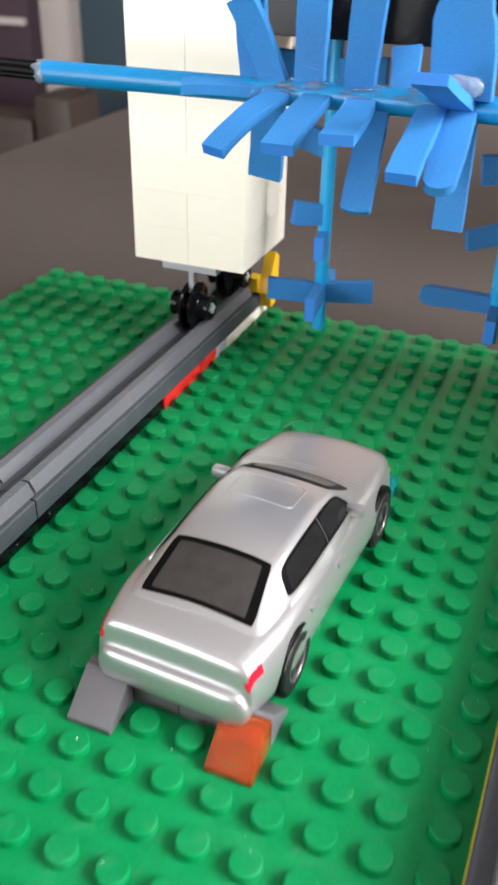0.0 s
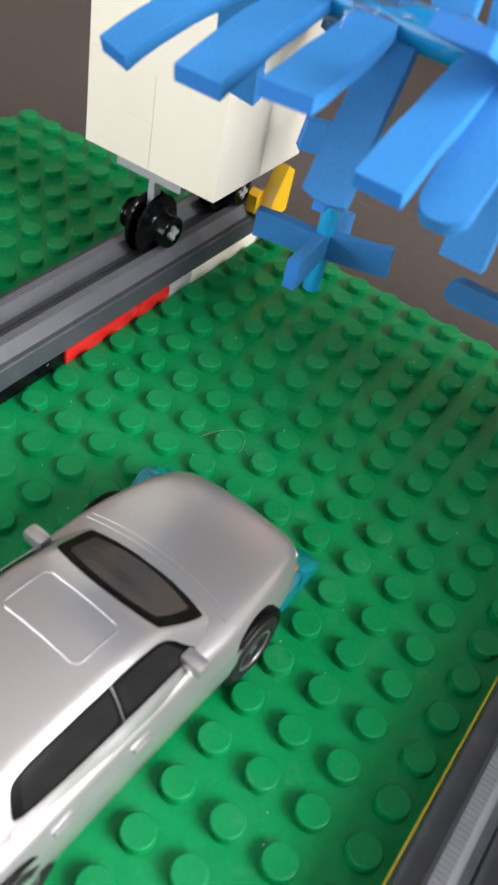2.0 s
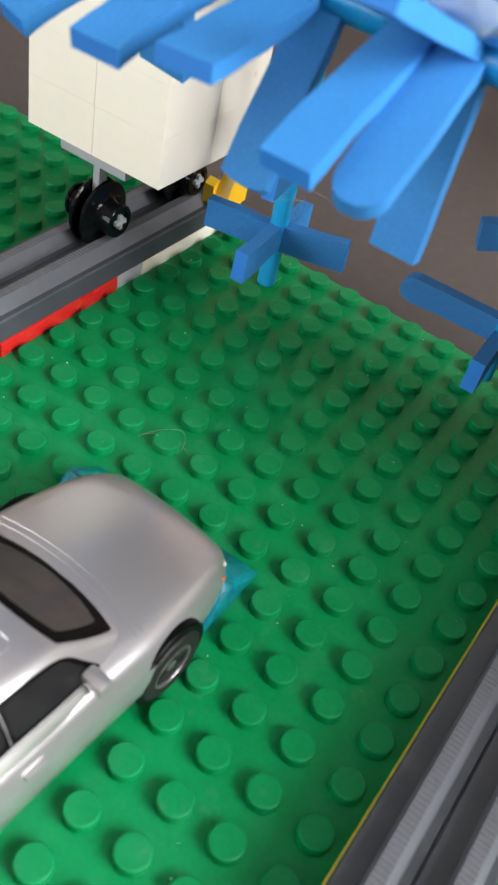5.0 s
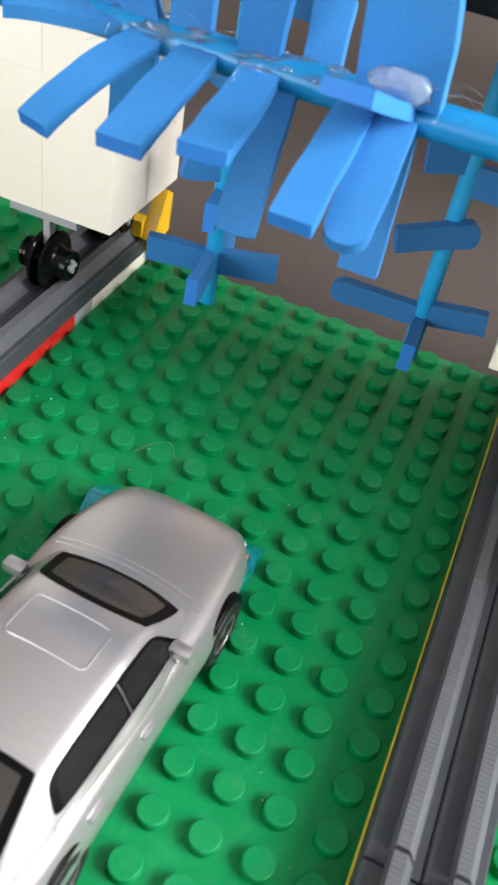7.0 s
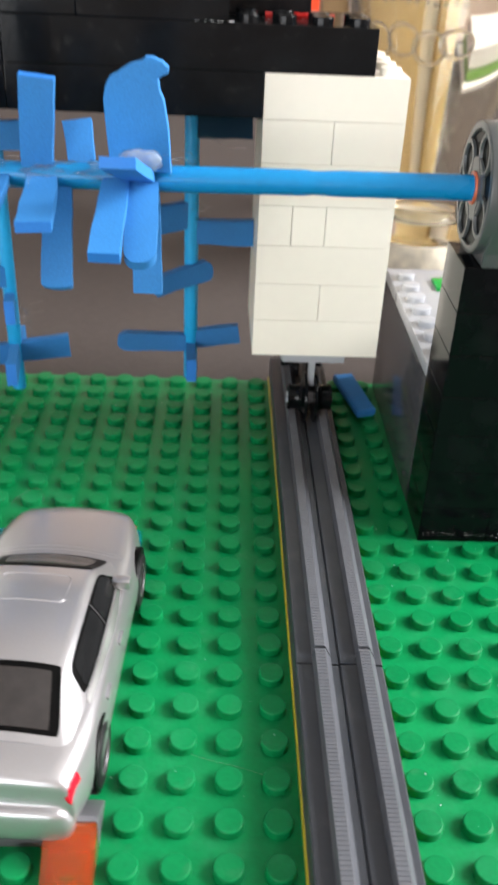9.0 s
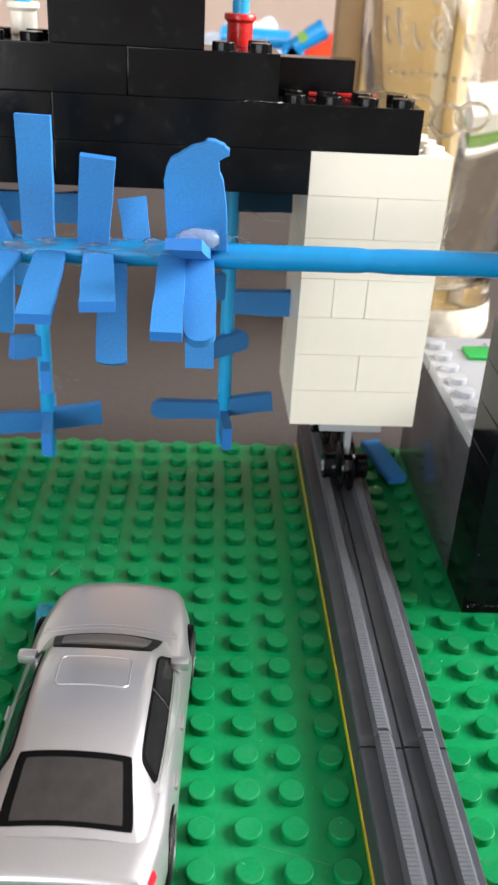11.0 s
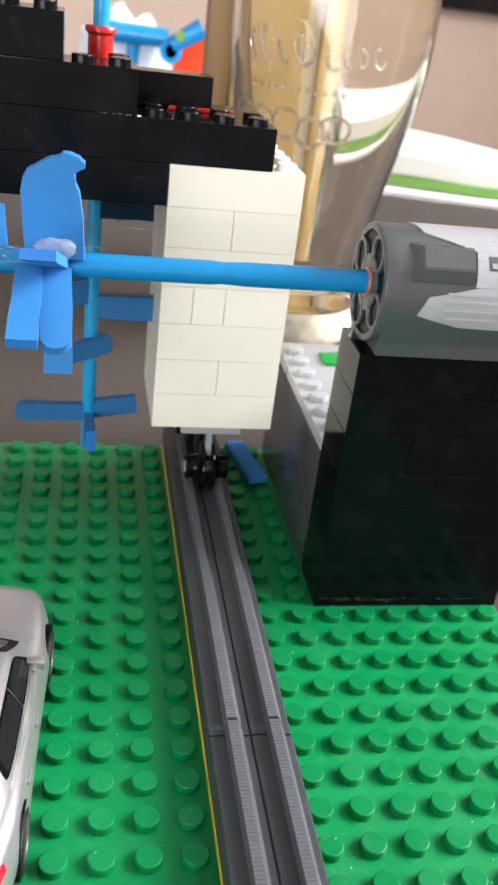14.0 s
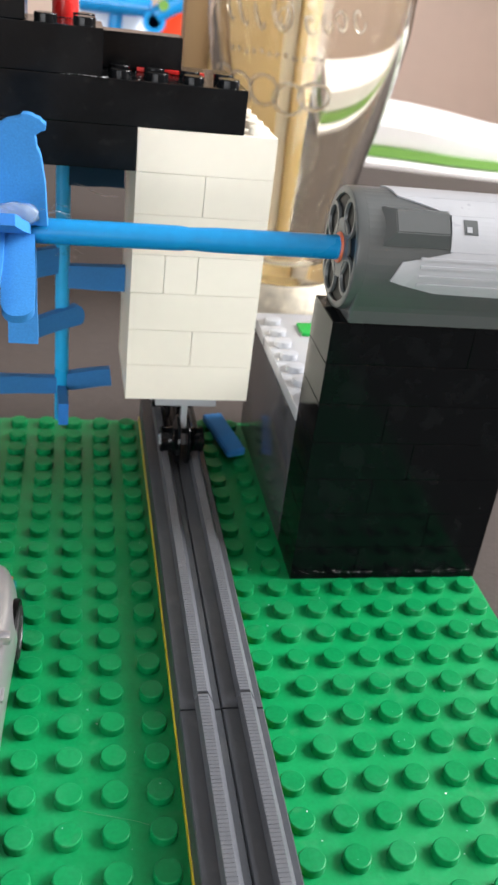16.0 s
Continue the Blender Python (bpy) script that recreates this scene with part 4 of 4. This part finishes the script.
bm = bmesh.new()
ys = [-29.0 + 1.0 * k for k in range(46)]
ss = [-1 + k / 20 for k in range(41)]
n = len(ss)
put(bm, [cabin_point(y, q) for y in ys for q in ss],
    [(k * n + i, k * n + i + 1, (k + 1) * n + i + 1, (k + 1) * n + i) for k in range(len(ys) - 1) for i in range(n - 1)] + [tuple(range(n)), tuple(range((len(ys) - 1) * n, len(ys) * n))])
part("cabin", bm, M_SILVER, car, "silver roof and pillars", smooth=60)
rw = cabin_patch("rear_window_frame", M_TRIM, -27.7, -17.6, -0.495, 0.495, 0.10, "black window surround", round_edge=0.15, corner=0.035, rows=18, cols=18)
cabin_patch("rear_window", M_REARGLASS, -27.0, -18.7, -0.415, 0.415, 0.20, "smoky tinted rear window", round_edge=0.1, corner=0.02, rows=18, cols=18, parent=rw)
ww = cabin_patch("windscreen_frame", M_TRIM, 5.7, 16.0, -0.495, 0.495, 0.10, "black windscreen surround", round_edge=-1.2, corner=0.03)
cabin_patch("windscreen", M_REARGLASS, 6.7, 14.9, -0.41, 0.41, 0.20, "dark tinted windscreen", round_edge=-1.2, corner=0.03, parent=ww)
for s in (-1, 1):
    sw = cabin_patch("side_window_frame", M_TRIM, -19.6, 11.4, s * 0.885, s * 0.59, 0.07, "black side window surround", ends=(2.0, -4.4), rows=24, corner=0.09)
    cabin_patch("front_side_window", M_CARGLASS, -2.7, 9.8, s * 0.855, s * 0.62, 0.15, "dark side window", ends=(0.3, -3.6), parent=sw, corner=0.05)
    cabin_patch("rear_side_window", M_CARGLASS, -18.0, -3.7, s * 0.855, s * 0.62, 0.15, "dark side window", ends=(1.6, 0.3), parent=sw, corner=0.07)
    cabin_patch("window_divider", M_RIM, -3.3, -3.1, s * 0.87, s * 0.60, 0.18, "thin grey divider", ends=(0.3, 0.3), parent=sw)
    bm = bmesh.new()
    xa, xb = (-15.6, -12.0) if s < 0 else (12.0, 15.6)
    box(bm, xa, xb, 7.2, 9.6, 14.9, 17.0, 0.85)
    part("side_mirror", bm, M_SILVER, car, "pale silver side mirror")
    bm = bmesh.new()
    rows = []
    for y in (-35.0, -34.5, -33.4, -31.6):
        rows.append([body_point(y, s * u, v) + Vector((s * 0.14, -0.1, 0.08)) for u, v in ((0.958, 0.74), (0.95, 0.78), (0.938, 0.83), (0.925, 0.87))])
    m = 4
    inner = [p - Vector((s * 0.6, 0, 0)) for r in rows for p in r]
    put(bm, [p for r in rows for p in r] + inner, [(i * m + j, i * m + j + 1, (i + 1) * m + j + 1, (i + 1) * m + j) for i in range(3) for j in range(3)] +
        [(j, j + 1, 16 + j + 1, 16 + j) for j in range(3)] + [(12 + j, 13 + j, 29 + j, 28 + j) for j in range(3)] + [(i * 4, i * 4 + 4, 20 + i * 4, 16 + i * 4) for i in range(3)] + [(i * 4 + 3, i * 4 + 7, 23 + i * 4, 19 + i * 4) for i in range(3)])
    part("tail_lamp", bm, M_LAMP, car, "red tail lamp")
    for y in (-14.5, -1.8):
        bm = bmesh.new()
        p = body_point(y, s * 0.968, 0.74)
        box(bm, p.x - 0.35, p.x + 0.35, y - 1.6, y + 1.6, p.z - 0.4, p.z + 0.4, 0.25)
        part("door_handle", bm, M_SILVER, car)
    # added strip that stands for the window's reflection on the painted shoulder
    cabin_patch("belt_trim", M_BELTSHINE, -20.0, 10.0, s * 0.995, s * 0.897, 0.32, "added pale strip for the highlight below the side windows", rows=24, cols=6, corner=0.03)
    for yy in (-22.0, 21.2):
        # no opening is cut: a black disc on the body stands for its shade
        bm = bmesh.new()
        lathe(bm, (s * 12.3, yy, 6.2), [(0.001, s * 3.05), (6.3, s * 3.05), (6.5, s * 2.8), (6.5, -s * 2.0)], 36, "x")
        part("wheel_arch", bm, M_TRIM, car, "black disc for the shaded wheel arch")
        bm = bmesh.new()
        lathe(bm, (s * 12.75, yy, 5.9), [(0.001, s * 2.1), (3.2, s * 2.1), (3.4, s * 2.75), (3.8, s * 3.0), (5.2, s * 2.9), (5.75, s * 2.3), (5.9, s * 1.0), (5.8, -s * 1.6), (3, -s * 2)], 36, "x")
        wheel = part("wheel", bm, M_TYRE, car, "black tyre")
        bm = bmesh.new()
        lathe(bm, (s * 12.75, yy, 5.9), [(3.4, s * 2.6), (3.45, s * 2.95), (3.2, s * 3.0), (3.0, s * 2.8), (3.0, s * 2.3), (3.4, s * 2.6)], 28, "x")
        for k in range(14):
            a = 2 * math.pi * (k // 2 + (0.17 if k % 2 else -0.17)) / 7
            rod(bm, (s * 15.1, yy + 0.6 * math.cos(a), 5.9 + 0.6 * math.sin(a)), (s * 15.15, yy + 3.2 * math.cos(a), 5.9 + 3.2 * math.sin(a)), 0.17, n=6)
        rod(bm, (s * 14.85, yy, 5.9), (s * 15.4, yy, 5.9), 0.9, n=14)
        part("rim", bm, M_RIM, wheel, "grey spoked rim")
# raised line of the sunroof
bm = bmesh.new()
loop = [(y, q) for y, q in ((-3.8, -0.34), (2.4, -0.34), (3.0, -0.30), (3.0, 0.30), (2.4, 0.34), (-3.8, 0.34), (-4.4, 0.30), (-4.4, -0.30))]
for (y0, s0), (y1, s1) in zip(loop, loop[1:] + loop[:1]):
    for k in range(6):
        a, b = k / 6, (k + 1) / 6
        rod(bm, cabin_point(y0 + (y1 - y0) * a, s0 + (s1 - s0) * a), cabin_point(y0 + (y1 - y0) * b, s0 + (s1 - s0) * b), 0.14, n=6, caps=False)
part("sunroof_line", bm, M_SILVER, car)
# raised cowl lines before the windscreen
for y in (16.0, 17.1):
    bm = bmesh.new()
    for k in range(16):
        a, b = -0.80 + 1.60 * k / 16, -0.80 + 1.60 * (k + 1) / 16
        bow = lambda q: y + 1.5 * (1 - q * q)
        rod(bm, body_point(bow(a), a, 1.0), body_point(bow(b), b, 1.0), 0.10, n=6, caps=False)
    bmesh.ops.remove_doubles(bm, verts=bm.verts, dist=0.00008)
    part("cowl_line", bm, M_SILVER, car, "raised line before the windscreen")
for s in (-1, 1):
    bm = bmesh.new()
    p = body_point(36.0, s * 0.86, 0.86)
    bmesh.ops.create_icosphere(bm, subdivisions=2, radius=1)
    for v in bm.verts:
        v.co = Vector((p.x - s * 0.5 + 1.7 * v.co.x, p.y + 0.3 + 0.9 * v.co.y, p.z - 0.9 + 0.7 * v.co.z)) * MM
    part("headlamp", bm, M_CLEARLAMP, car, "pale headlamp")
for s in (-1, 1):
    bm = bmesh.new()
    p = body_point(34.6, s * 0.985, 0.62)
    bmesh.ops.create_icosphere(bm, subdivisions=2, radius=1)
    for v in bm.verts:
        v.co = Vector((p.x - s * 0.15 + 0.3 * v.co.x, p.y + 0.8 * v.co.y, p.z + 0.35 * v.co.z)) * MM
    part("side_marker", bm, M_HUB, car, "small orange side marker")
car.rotation_euler = (0, 0, radians(-3.0))

# lint and hairs on the baseplate
def hair(name, points, r, label):
    cu = bpy.data.curves.new(name, "CURVE")
    cu.dimensions, cu.bevel_depth, cu.bevel_resolution = "3D", r * MM, 1
    sp = cu.splines.new("NURBS")
    sp.points.add(len(points) - 1)
    for q, p in zip(sp.points, points):
        q.co = (*(Vector(p) * MM), 1)
    sp.use_endpoint_u = True
    cu.materials.append(M_HAIR)
    return tagged(new(name, cu), label, "hair", "lint on the baseplate")


hair("hair", [(-16, 57.0, 1.7), (-15.4, 58.6, 1.8), (-14.8, 60.1, 1.9), (-12, 63.5, 1.9), (-10.1, 63.2, 1.9), (-9.0, 61.2, 0.6), (-9.4, 59.6, 0.2)], 0.026, "curled pale hair lying over the studs")
hair("hair", [(-16.5, 59.5, 0.3), (-13, 61, 1.9), (-10, 61.8, 1.9), (-7.5, 60.6, 0.2)], 0.02, "curled pale hair lying over the studs")
hair("hair", [(-2.6, 32.4, 0.1), (-0.5, 36.7, 0.2), (2.2, 40.1, 0.3), (6.0, 41.7, 0.4)], 0.022, "straight pale hair lying between the studs")
hair("hair", [(29.5, -14.2, 0.1), (35.0, -16.2, 0.2), (39.2, -17.3, 0.9), (42.4, -18.6, 0.2)], 0.015, "fine pale hair beside the rail")
bm = bmesh.new()
bmesh.ops.create_icosphere(bm, subdivisions=2, radius=1)
for v in bm.verts:
    k = 1 + 0.3 * noise.noise(v.co * 3)
    v.co = Vector((-42.7 + 0.9 * v.co.x * k, 42.6 + 0.6 * v.co.y * k, 0.35 + 0.4 * v.co.z * k)) * MM
single("crumb", bm, M_CABINET, "small dark brown crumb beside the rail", "crumb")
# specks of dust and tiny scraps
rnd = random.Random(4)
verts, faces = [], []
for _ in range(420):
    x, y = rnd.uniform(-127, 127), rnd.uniform(-60, 127)
    if 47 < abs(x) < 65 or (x > 79 and y > 47):
        continue
    sx, sy = ((x / 8 - 0.5) - round(x / 8 - 0.5)) * 8, ((y / 8 - 0.5) - round(y / 8 - 0.5)) * 8
    z = 1.75 if math.hypot(sx, sy) < 2.1 else 0.03
    if z < 1 and math.hypot(sx, sy) < 2.8:
        continue
    r = rnd.choice((0.06, 0.08, 0.11, 0.16)) * rnd.uniform(0.7, 1.2)
    k = len(verts)
    a = rnd.uniform(0, 6)
    for q in range(4):
        verts.append(((x + r * math.cos(a + q * 1.57) * rnd.uniform(0.6, 1.6)) * MM, (y + r * math.sin(a + q * 1.57)) * MM, z * MM))
    verts.append((x * MM, y * MM, (z + r * 0.7) * MM))
    faces += [(k, k + 1, k + 4), (k + 1, k + 2, k + 4), (k + 2, k + 3, k + 4), (k + 3, k, k + 4)]
me = bpy.data.meshes.new("dust")
me.from_pydata(verts, [], faces)
me.materials.append(M_PAPER)
tagged(new("dust", me), "tiny pale specks of dust scattered on the baseplate", "dust", kind="stuff")

# ---- things behind on the table ----
GX, GY = 114.3, 249
glass = thing("drinking_glass", (GX, GY, -2), "clear tulip-shaped drinking glass with embossed decoration on the table", "drinking glass")
bm = bmesh.new()
OUT = [(25, 0), (26.2, 1), (26.5, 5), (25.8, 12), (24.5, 20), (24.3, 27), (25.2, 35), (27.2, 48), (30.0, 64), (33.6, 80), (37.2, 98), (39.0, 112), (39.3, 128), (38.8, 150), (38.2, 168)]
INN = [(36.6, 168), (37.1, 150), (37.4, 128), (36.4, 112), (33.8, 98), (29.4, 80), (25.0, 64), (21.2, 48), (18.4, 35), (17.2, 28), (16.2, 23), (14, 20.5), (9, 19.3), (0.001, 19)]
lathe(bm, (GX, GY, -2), [(0.001, 14.6), (25.35, 14.6)] + OUT[4:] + [(37.4, 169)] + INN, 96)
part("bowl", local(glass, bm), M_GLASS, glass, smooth=60)
# hardly see-through foot, its mottled pale gold standing for light inside the glass
bm = bmesh.new()
lathe(bm, (GX, GY, -2), OUT[:4] + [(25.45, 14.4), (0.001, 14.4)], 72)
part("foot", local(glass, bm), M_FOOT, glass, "thick glass foot with its glow painted pale gold", smooth=60)
# raised ornament: rings and curls on the near side
bm = bmesh.new()


def on_glass(a, z):
    r = np.interp(z, [h for _, h in OUT], [q for q, _ in OUT]) - 0.08
    return Vector((GX + r * math.sin(a), GY - r * math.cos(a), z - 2))


def bead_line(points, r=0.4):
    """A soft raised line, flatter than it is wide."""
    n = 8
    vs, fs = [], []
    for i, p in enumerate(points):
        d = (points[min(i + 1, len(points) - 1)] - points[max(i - 1, 0)]).normalized()
        out = Vector((p.x - GX, p.y - GY, 0)).normalized()
        side = d.cross(out).normalized()
        k = r * (0.45 + 0.55 * math.sin(math.pi * (i + 0.5) / len(points)))
        vs += [p + side * (k * math.cos(2 * math.pi * q / n)) + out * (0.6 * k * math.sin(2 * math.pi * q / n)) for q in range(n)]
    for i in range(len(points) - 1):
        fs += [(i * n + q, i * n + (q + 1) % n, (i + 1) * n + (q + 1) % n, (i + 1) * n + q) for q in range(n)]
    put(bm, vs, fs + [tuple(range(n))[::-1], tuple(range((len(points) - 1) * n, len(points) * n))])


def curl(a0, z0, w, h, turns, start, lean, r):
    """A spiral stroke round (a0, z0) that opens outwards."""
    m = int(14 * turns)
    bead_line([on_glass(a0 + (0.35 + 0.65 * t / m) * w * math.cos(start + 2 * math.pi * turns * t / m) + lean * math.sin(start + 2 * math.pi * turns * t / m) * (0.35 + 0.65 * t / m),
                        z0 + (0.35 + 0.65 * t / m) * h * math.sin(start + 2 * math.pi * turns * t / m)) for t in range(m + 1)], r)


# a row of linked rings, low
for a0, z0, h in ((-1.16, 91, 5.0), (-0.92, 89, 5.6), (-0.62, 90, 5.2), (-0.34, 88, 5.4), (-0.08, 90, 4.6)):
    bead_line([on_glass(a0 + 0.16 * math.cos(t * math.pi / 10), z0 + h * math.sin(t * math.pi / 10)) for t in range(21)], 0.9)
# a row of small beads
for k in range(12):
    curl(-1.0 + 0.085 * k, 102.5 + 0.4 * math.sin(k * 2.1), 0.022, 0.9, 0.9, k * 0.9, 0.0, 0.5)
# a band of tall flourishes
for a0, z0, w, h, turns, start, lean, r in ((-1.05, 117, 0.05, 6, 0.7, 1.0, -0.04, 0.8), (-0.90, 118, 0.06, 8, 0.8, 0.4, -0.06, 0.9), (-0.72, 116, 0.05, 7, 0.6, 2.0, -0.07, 0.9), (-0.50, 117, 0.12, 9, 1.2, 0.8, -0.05, 1.0),
                                            (-0.46, 114, 0.06, 4.5, 1.1, 2.4, 0.0, 0.8), (-0.22, 114, 0.06, 4, 0.9, 0.2, -0.03, 0.7), (-0.08, 115, 0.05, 4, 0.8, 1.4, -0.03, 0.7), (0.06, 115, 0.06, 4.4, 1.0, 3.0, -0.02, 0.7), (0.22, 117, 0.07, 5, 0.9, 0.5, -0.04, 0.7)):
    curl(a0, z0, w, h, turns, start, lean, r)
part("ornament", local(glass, bm), M_EMBOSS, glass, "raised curls and rings in the glass")
papers = thing("paper_stack", (390, 640, -2), "loose stack of white papers round a green folder", "papers")


def sheet_stack(name, x0, y0, w, d, z, h, turn, mat, wave, fall=0.0):
    bm = bmesh.new()
    nx, ny = 28, 10
    slope = lambda i: 1 - min(max((w * i / nx - 38) / 150, 0), 1) ** 2 * (3 - 2 * min(max((w * i / nx - 38) / 150, 0), 1))
    top = lambda i, j: z + h + wave * math.sin(i * 0.5 + j * 0.3) * (0.3 + i / nx) - fall * (1 - slope(i))
    vs = [(x0 + w * i / nx, y0 + d * j / ny, top(i, j)) for j in range(ny + 1) for i in range(nx + 1)] + \
         [(x0 + w * i / nx, y0 + d * j / ny, z + (top(i, j) - z - h) * 0.4) for j in range(ny + 1) for i in range(nx + 1)]
    q, m = (nx + 1) * (ny + 1), nx + 1
    fs = [(j * m + i, j * m + i + 1, (j + 1) * m + i + 1, (j + 1) * m + i) for j in range(ny) for i in range(nx)]
    fs += [tuple(q + k for k in f[::-1]) for f in fs]
    rim = [i for i in range(m)] + [j * m + nx for j in range(1, ny + 1)] + [ny * m + i for i in range(nx - 1, -1, -1)] + [j * m for j in range(ny - 1, 0, -1)]
    fs += [(rim[k], rim[(k + 1) % len(rim)], q + rim[(k + 1) % len(rim)], q + rim[k]) for k in range(len(rim))]
    put(bm, vs, fs)
    bmesh.ops.rotate(bm, verts=bm.verts, cent=Vector((x0, y0, 0)) * MM, matrix=Matrix.Rotation(radians(turn), 3, "Z"))
    return part(name, local(papers, bm), mat, papers, smooth=40)


sheet_stack("paper_block", 214, 550, 324, 205, -2, 3.2, -9.5, M_PAPER, 0.8)
sheet_stack("folder", 220, 571, 330, 190, 2.4, 7.0, -11, M_FOLDER, 1.0)
sheet_stack("paper_block", 222, 575, 324, 165, 10.6, 14.5, -11, M_PAPER, 0.8, fall=12.0)
post = thing("wooden_post", (105, 318, -2), "upright varnished pine boards standing on the table behind the glass", "wooden post")
# only the first board is plain; the others are painted lighter for the glass
for xa, xb, ya, mat, word in ((73.2, 85, 312, M_WOOD, "brown board"), (85.3, 117, 310, M_TANLIT, "brown board, lightened behind the glass"), (117.3, 124.7, 313, M_PINEGLARE, "narrow board whitened like glare in the glass"),
                              (125, 135, 311, M_PINELIT, "golden board, lightened behind the glass")):
    bm = bmesh.new()
    box(bm, xa, xb, ya, 326, -2, 300, 1.2)
    part("board", local(post, bm), mat, post, word)
toys = thing("plastic_toy", (85.5, 767.2, -2), "bright blue plastic toy with an orange-red disc", "toy")
bm = bmesh.new()
rod(bm, (28.9, 771.5, 76), (89.8, 758.5, 76), 9, 8, 20)
rod(bm, (93.3, 749.8, 71.5), (119.4, 748.0, 88), 7, 9, 20)
lathe(bm, (92.4, 749.8, 66.3), [(5.5, -4), (9.5, -4), (10, -3), (10, 4), (9, 5), (5.5, 5), (5.5, -4)], 28, "y")
rod(bm, (55.0, 769.8, -2), (60.2, 769.8, 72.4), 6, 6, 14)
part("barrel", local(toys, bm), M_TOYBLUE, toys)
bm = bmesh.new()
rod(bm, (134, 777.5, 47.0), (134, 784.0, 47.0), 35.5, n=56)
part("disc", local(toys, bm), M_TOYRED, toys, "orange-red round disc")
bm = bmesh.new()
rod(bm, (99.6, 741.1, 80.2), (99.6, 744.5, 80.2), 4.5, n=20)
part("button", local(toys, bm), M_FOLDER, toys, "small green button")
bm = bmesh.new()
bmesh.ops.create_icosphere(bm, subdivisions=4, radius=1)
for v in bm.verts:
    k = 1 + 0.45 * noise.noise(v.co * 2.3) + 0.2 * noise.noise(v.co * 6)
    v.co = Vector((52 + 38 * v.co.x * k, 779 + 10 * v.co.y * k, max(54 + 36 * v.co.z * k, -2))) * MM
single("plastic_bag", bm, M_BAG, "crumpled white plastic bag on the table", "bag", smooth=50)
bm = bmesh.new()
box(bm, 968, 1690, 2540, 2598, 114, 520, 6)
single("television", bm, M_TV, "black flat television on the wall", "television")
# furniture far off beyond the table
bm = bmesh.new()
box(bm, -2500, -1785, 2480, 2590, -742, 300, 10)
single("cabinet", bm, M_CABINET, "dark plum cabinet against the wall", "cabinet")
bm = bmesh.new()
box(bm, -2480, -1790, 2455, 2479, -258, -238, 2)
single("shelf_board", bm, M_DOOR, "pale shelf board on the dark cabinet", "shelf")
bm = bmesh.new()
box(bm, -1784, -1610, 2540, 2590, -742, 900, 6)
single("door_1", bm, M_DOOR, "pale painted door in the wall", "door", kind="structure")
bench = thing("bench", (-1900, 2130, -742), "dark brown upholstered bench with a rounded armrest", "bench")
bm = bmesh.new()
box(bm, -2450, -1512, 2060, 2230, -742, -440, 45)
part("seat", local(bench, bm), M_SOFA, bench)
bm = bmesh.new()
box(bm, -1511, -1375, 2050, 2235, -742, -368, 50)
part("armrest", local(bench, bm), M_SOFA, bench)
bm = bmesh.new()
box(bm, -1596, -1290, 2480, 2590, -742, 700, 10)
single("curtain", bm, M_TEAL, "dark teal curtain hanging beside the door", "curtain")
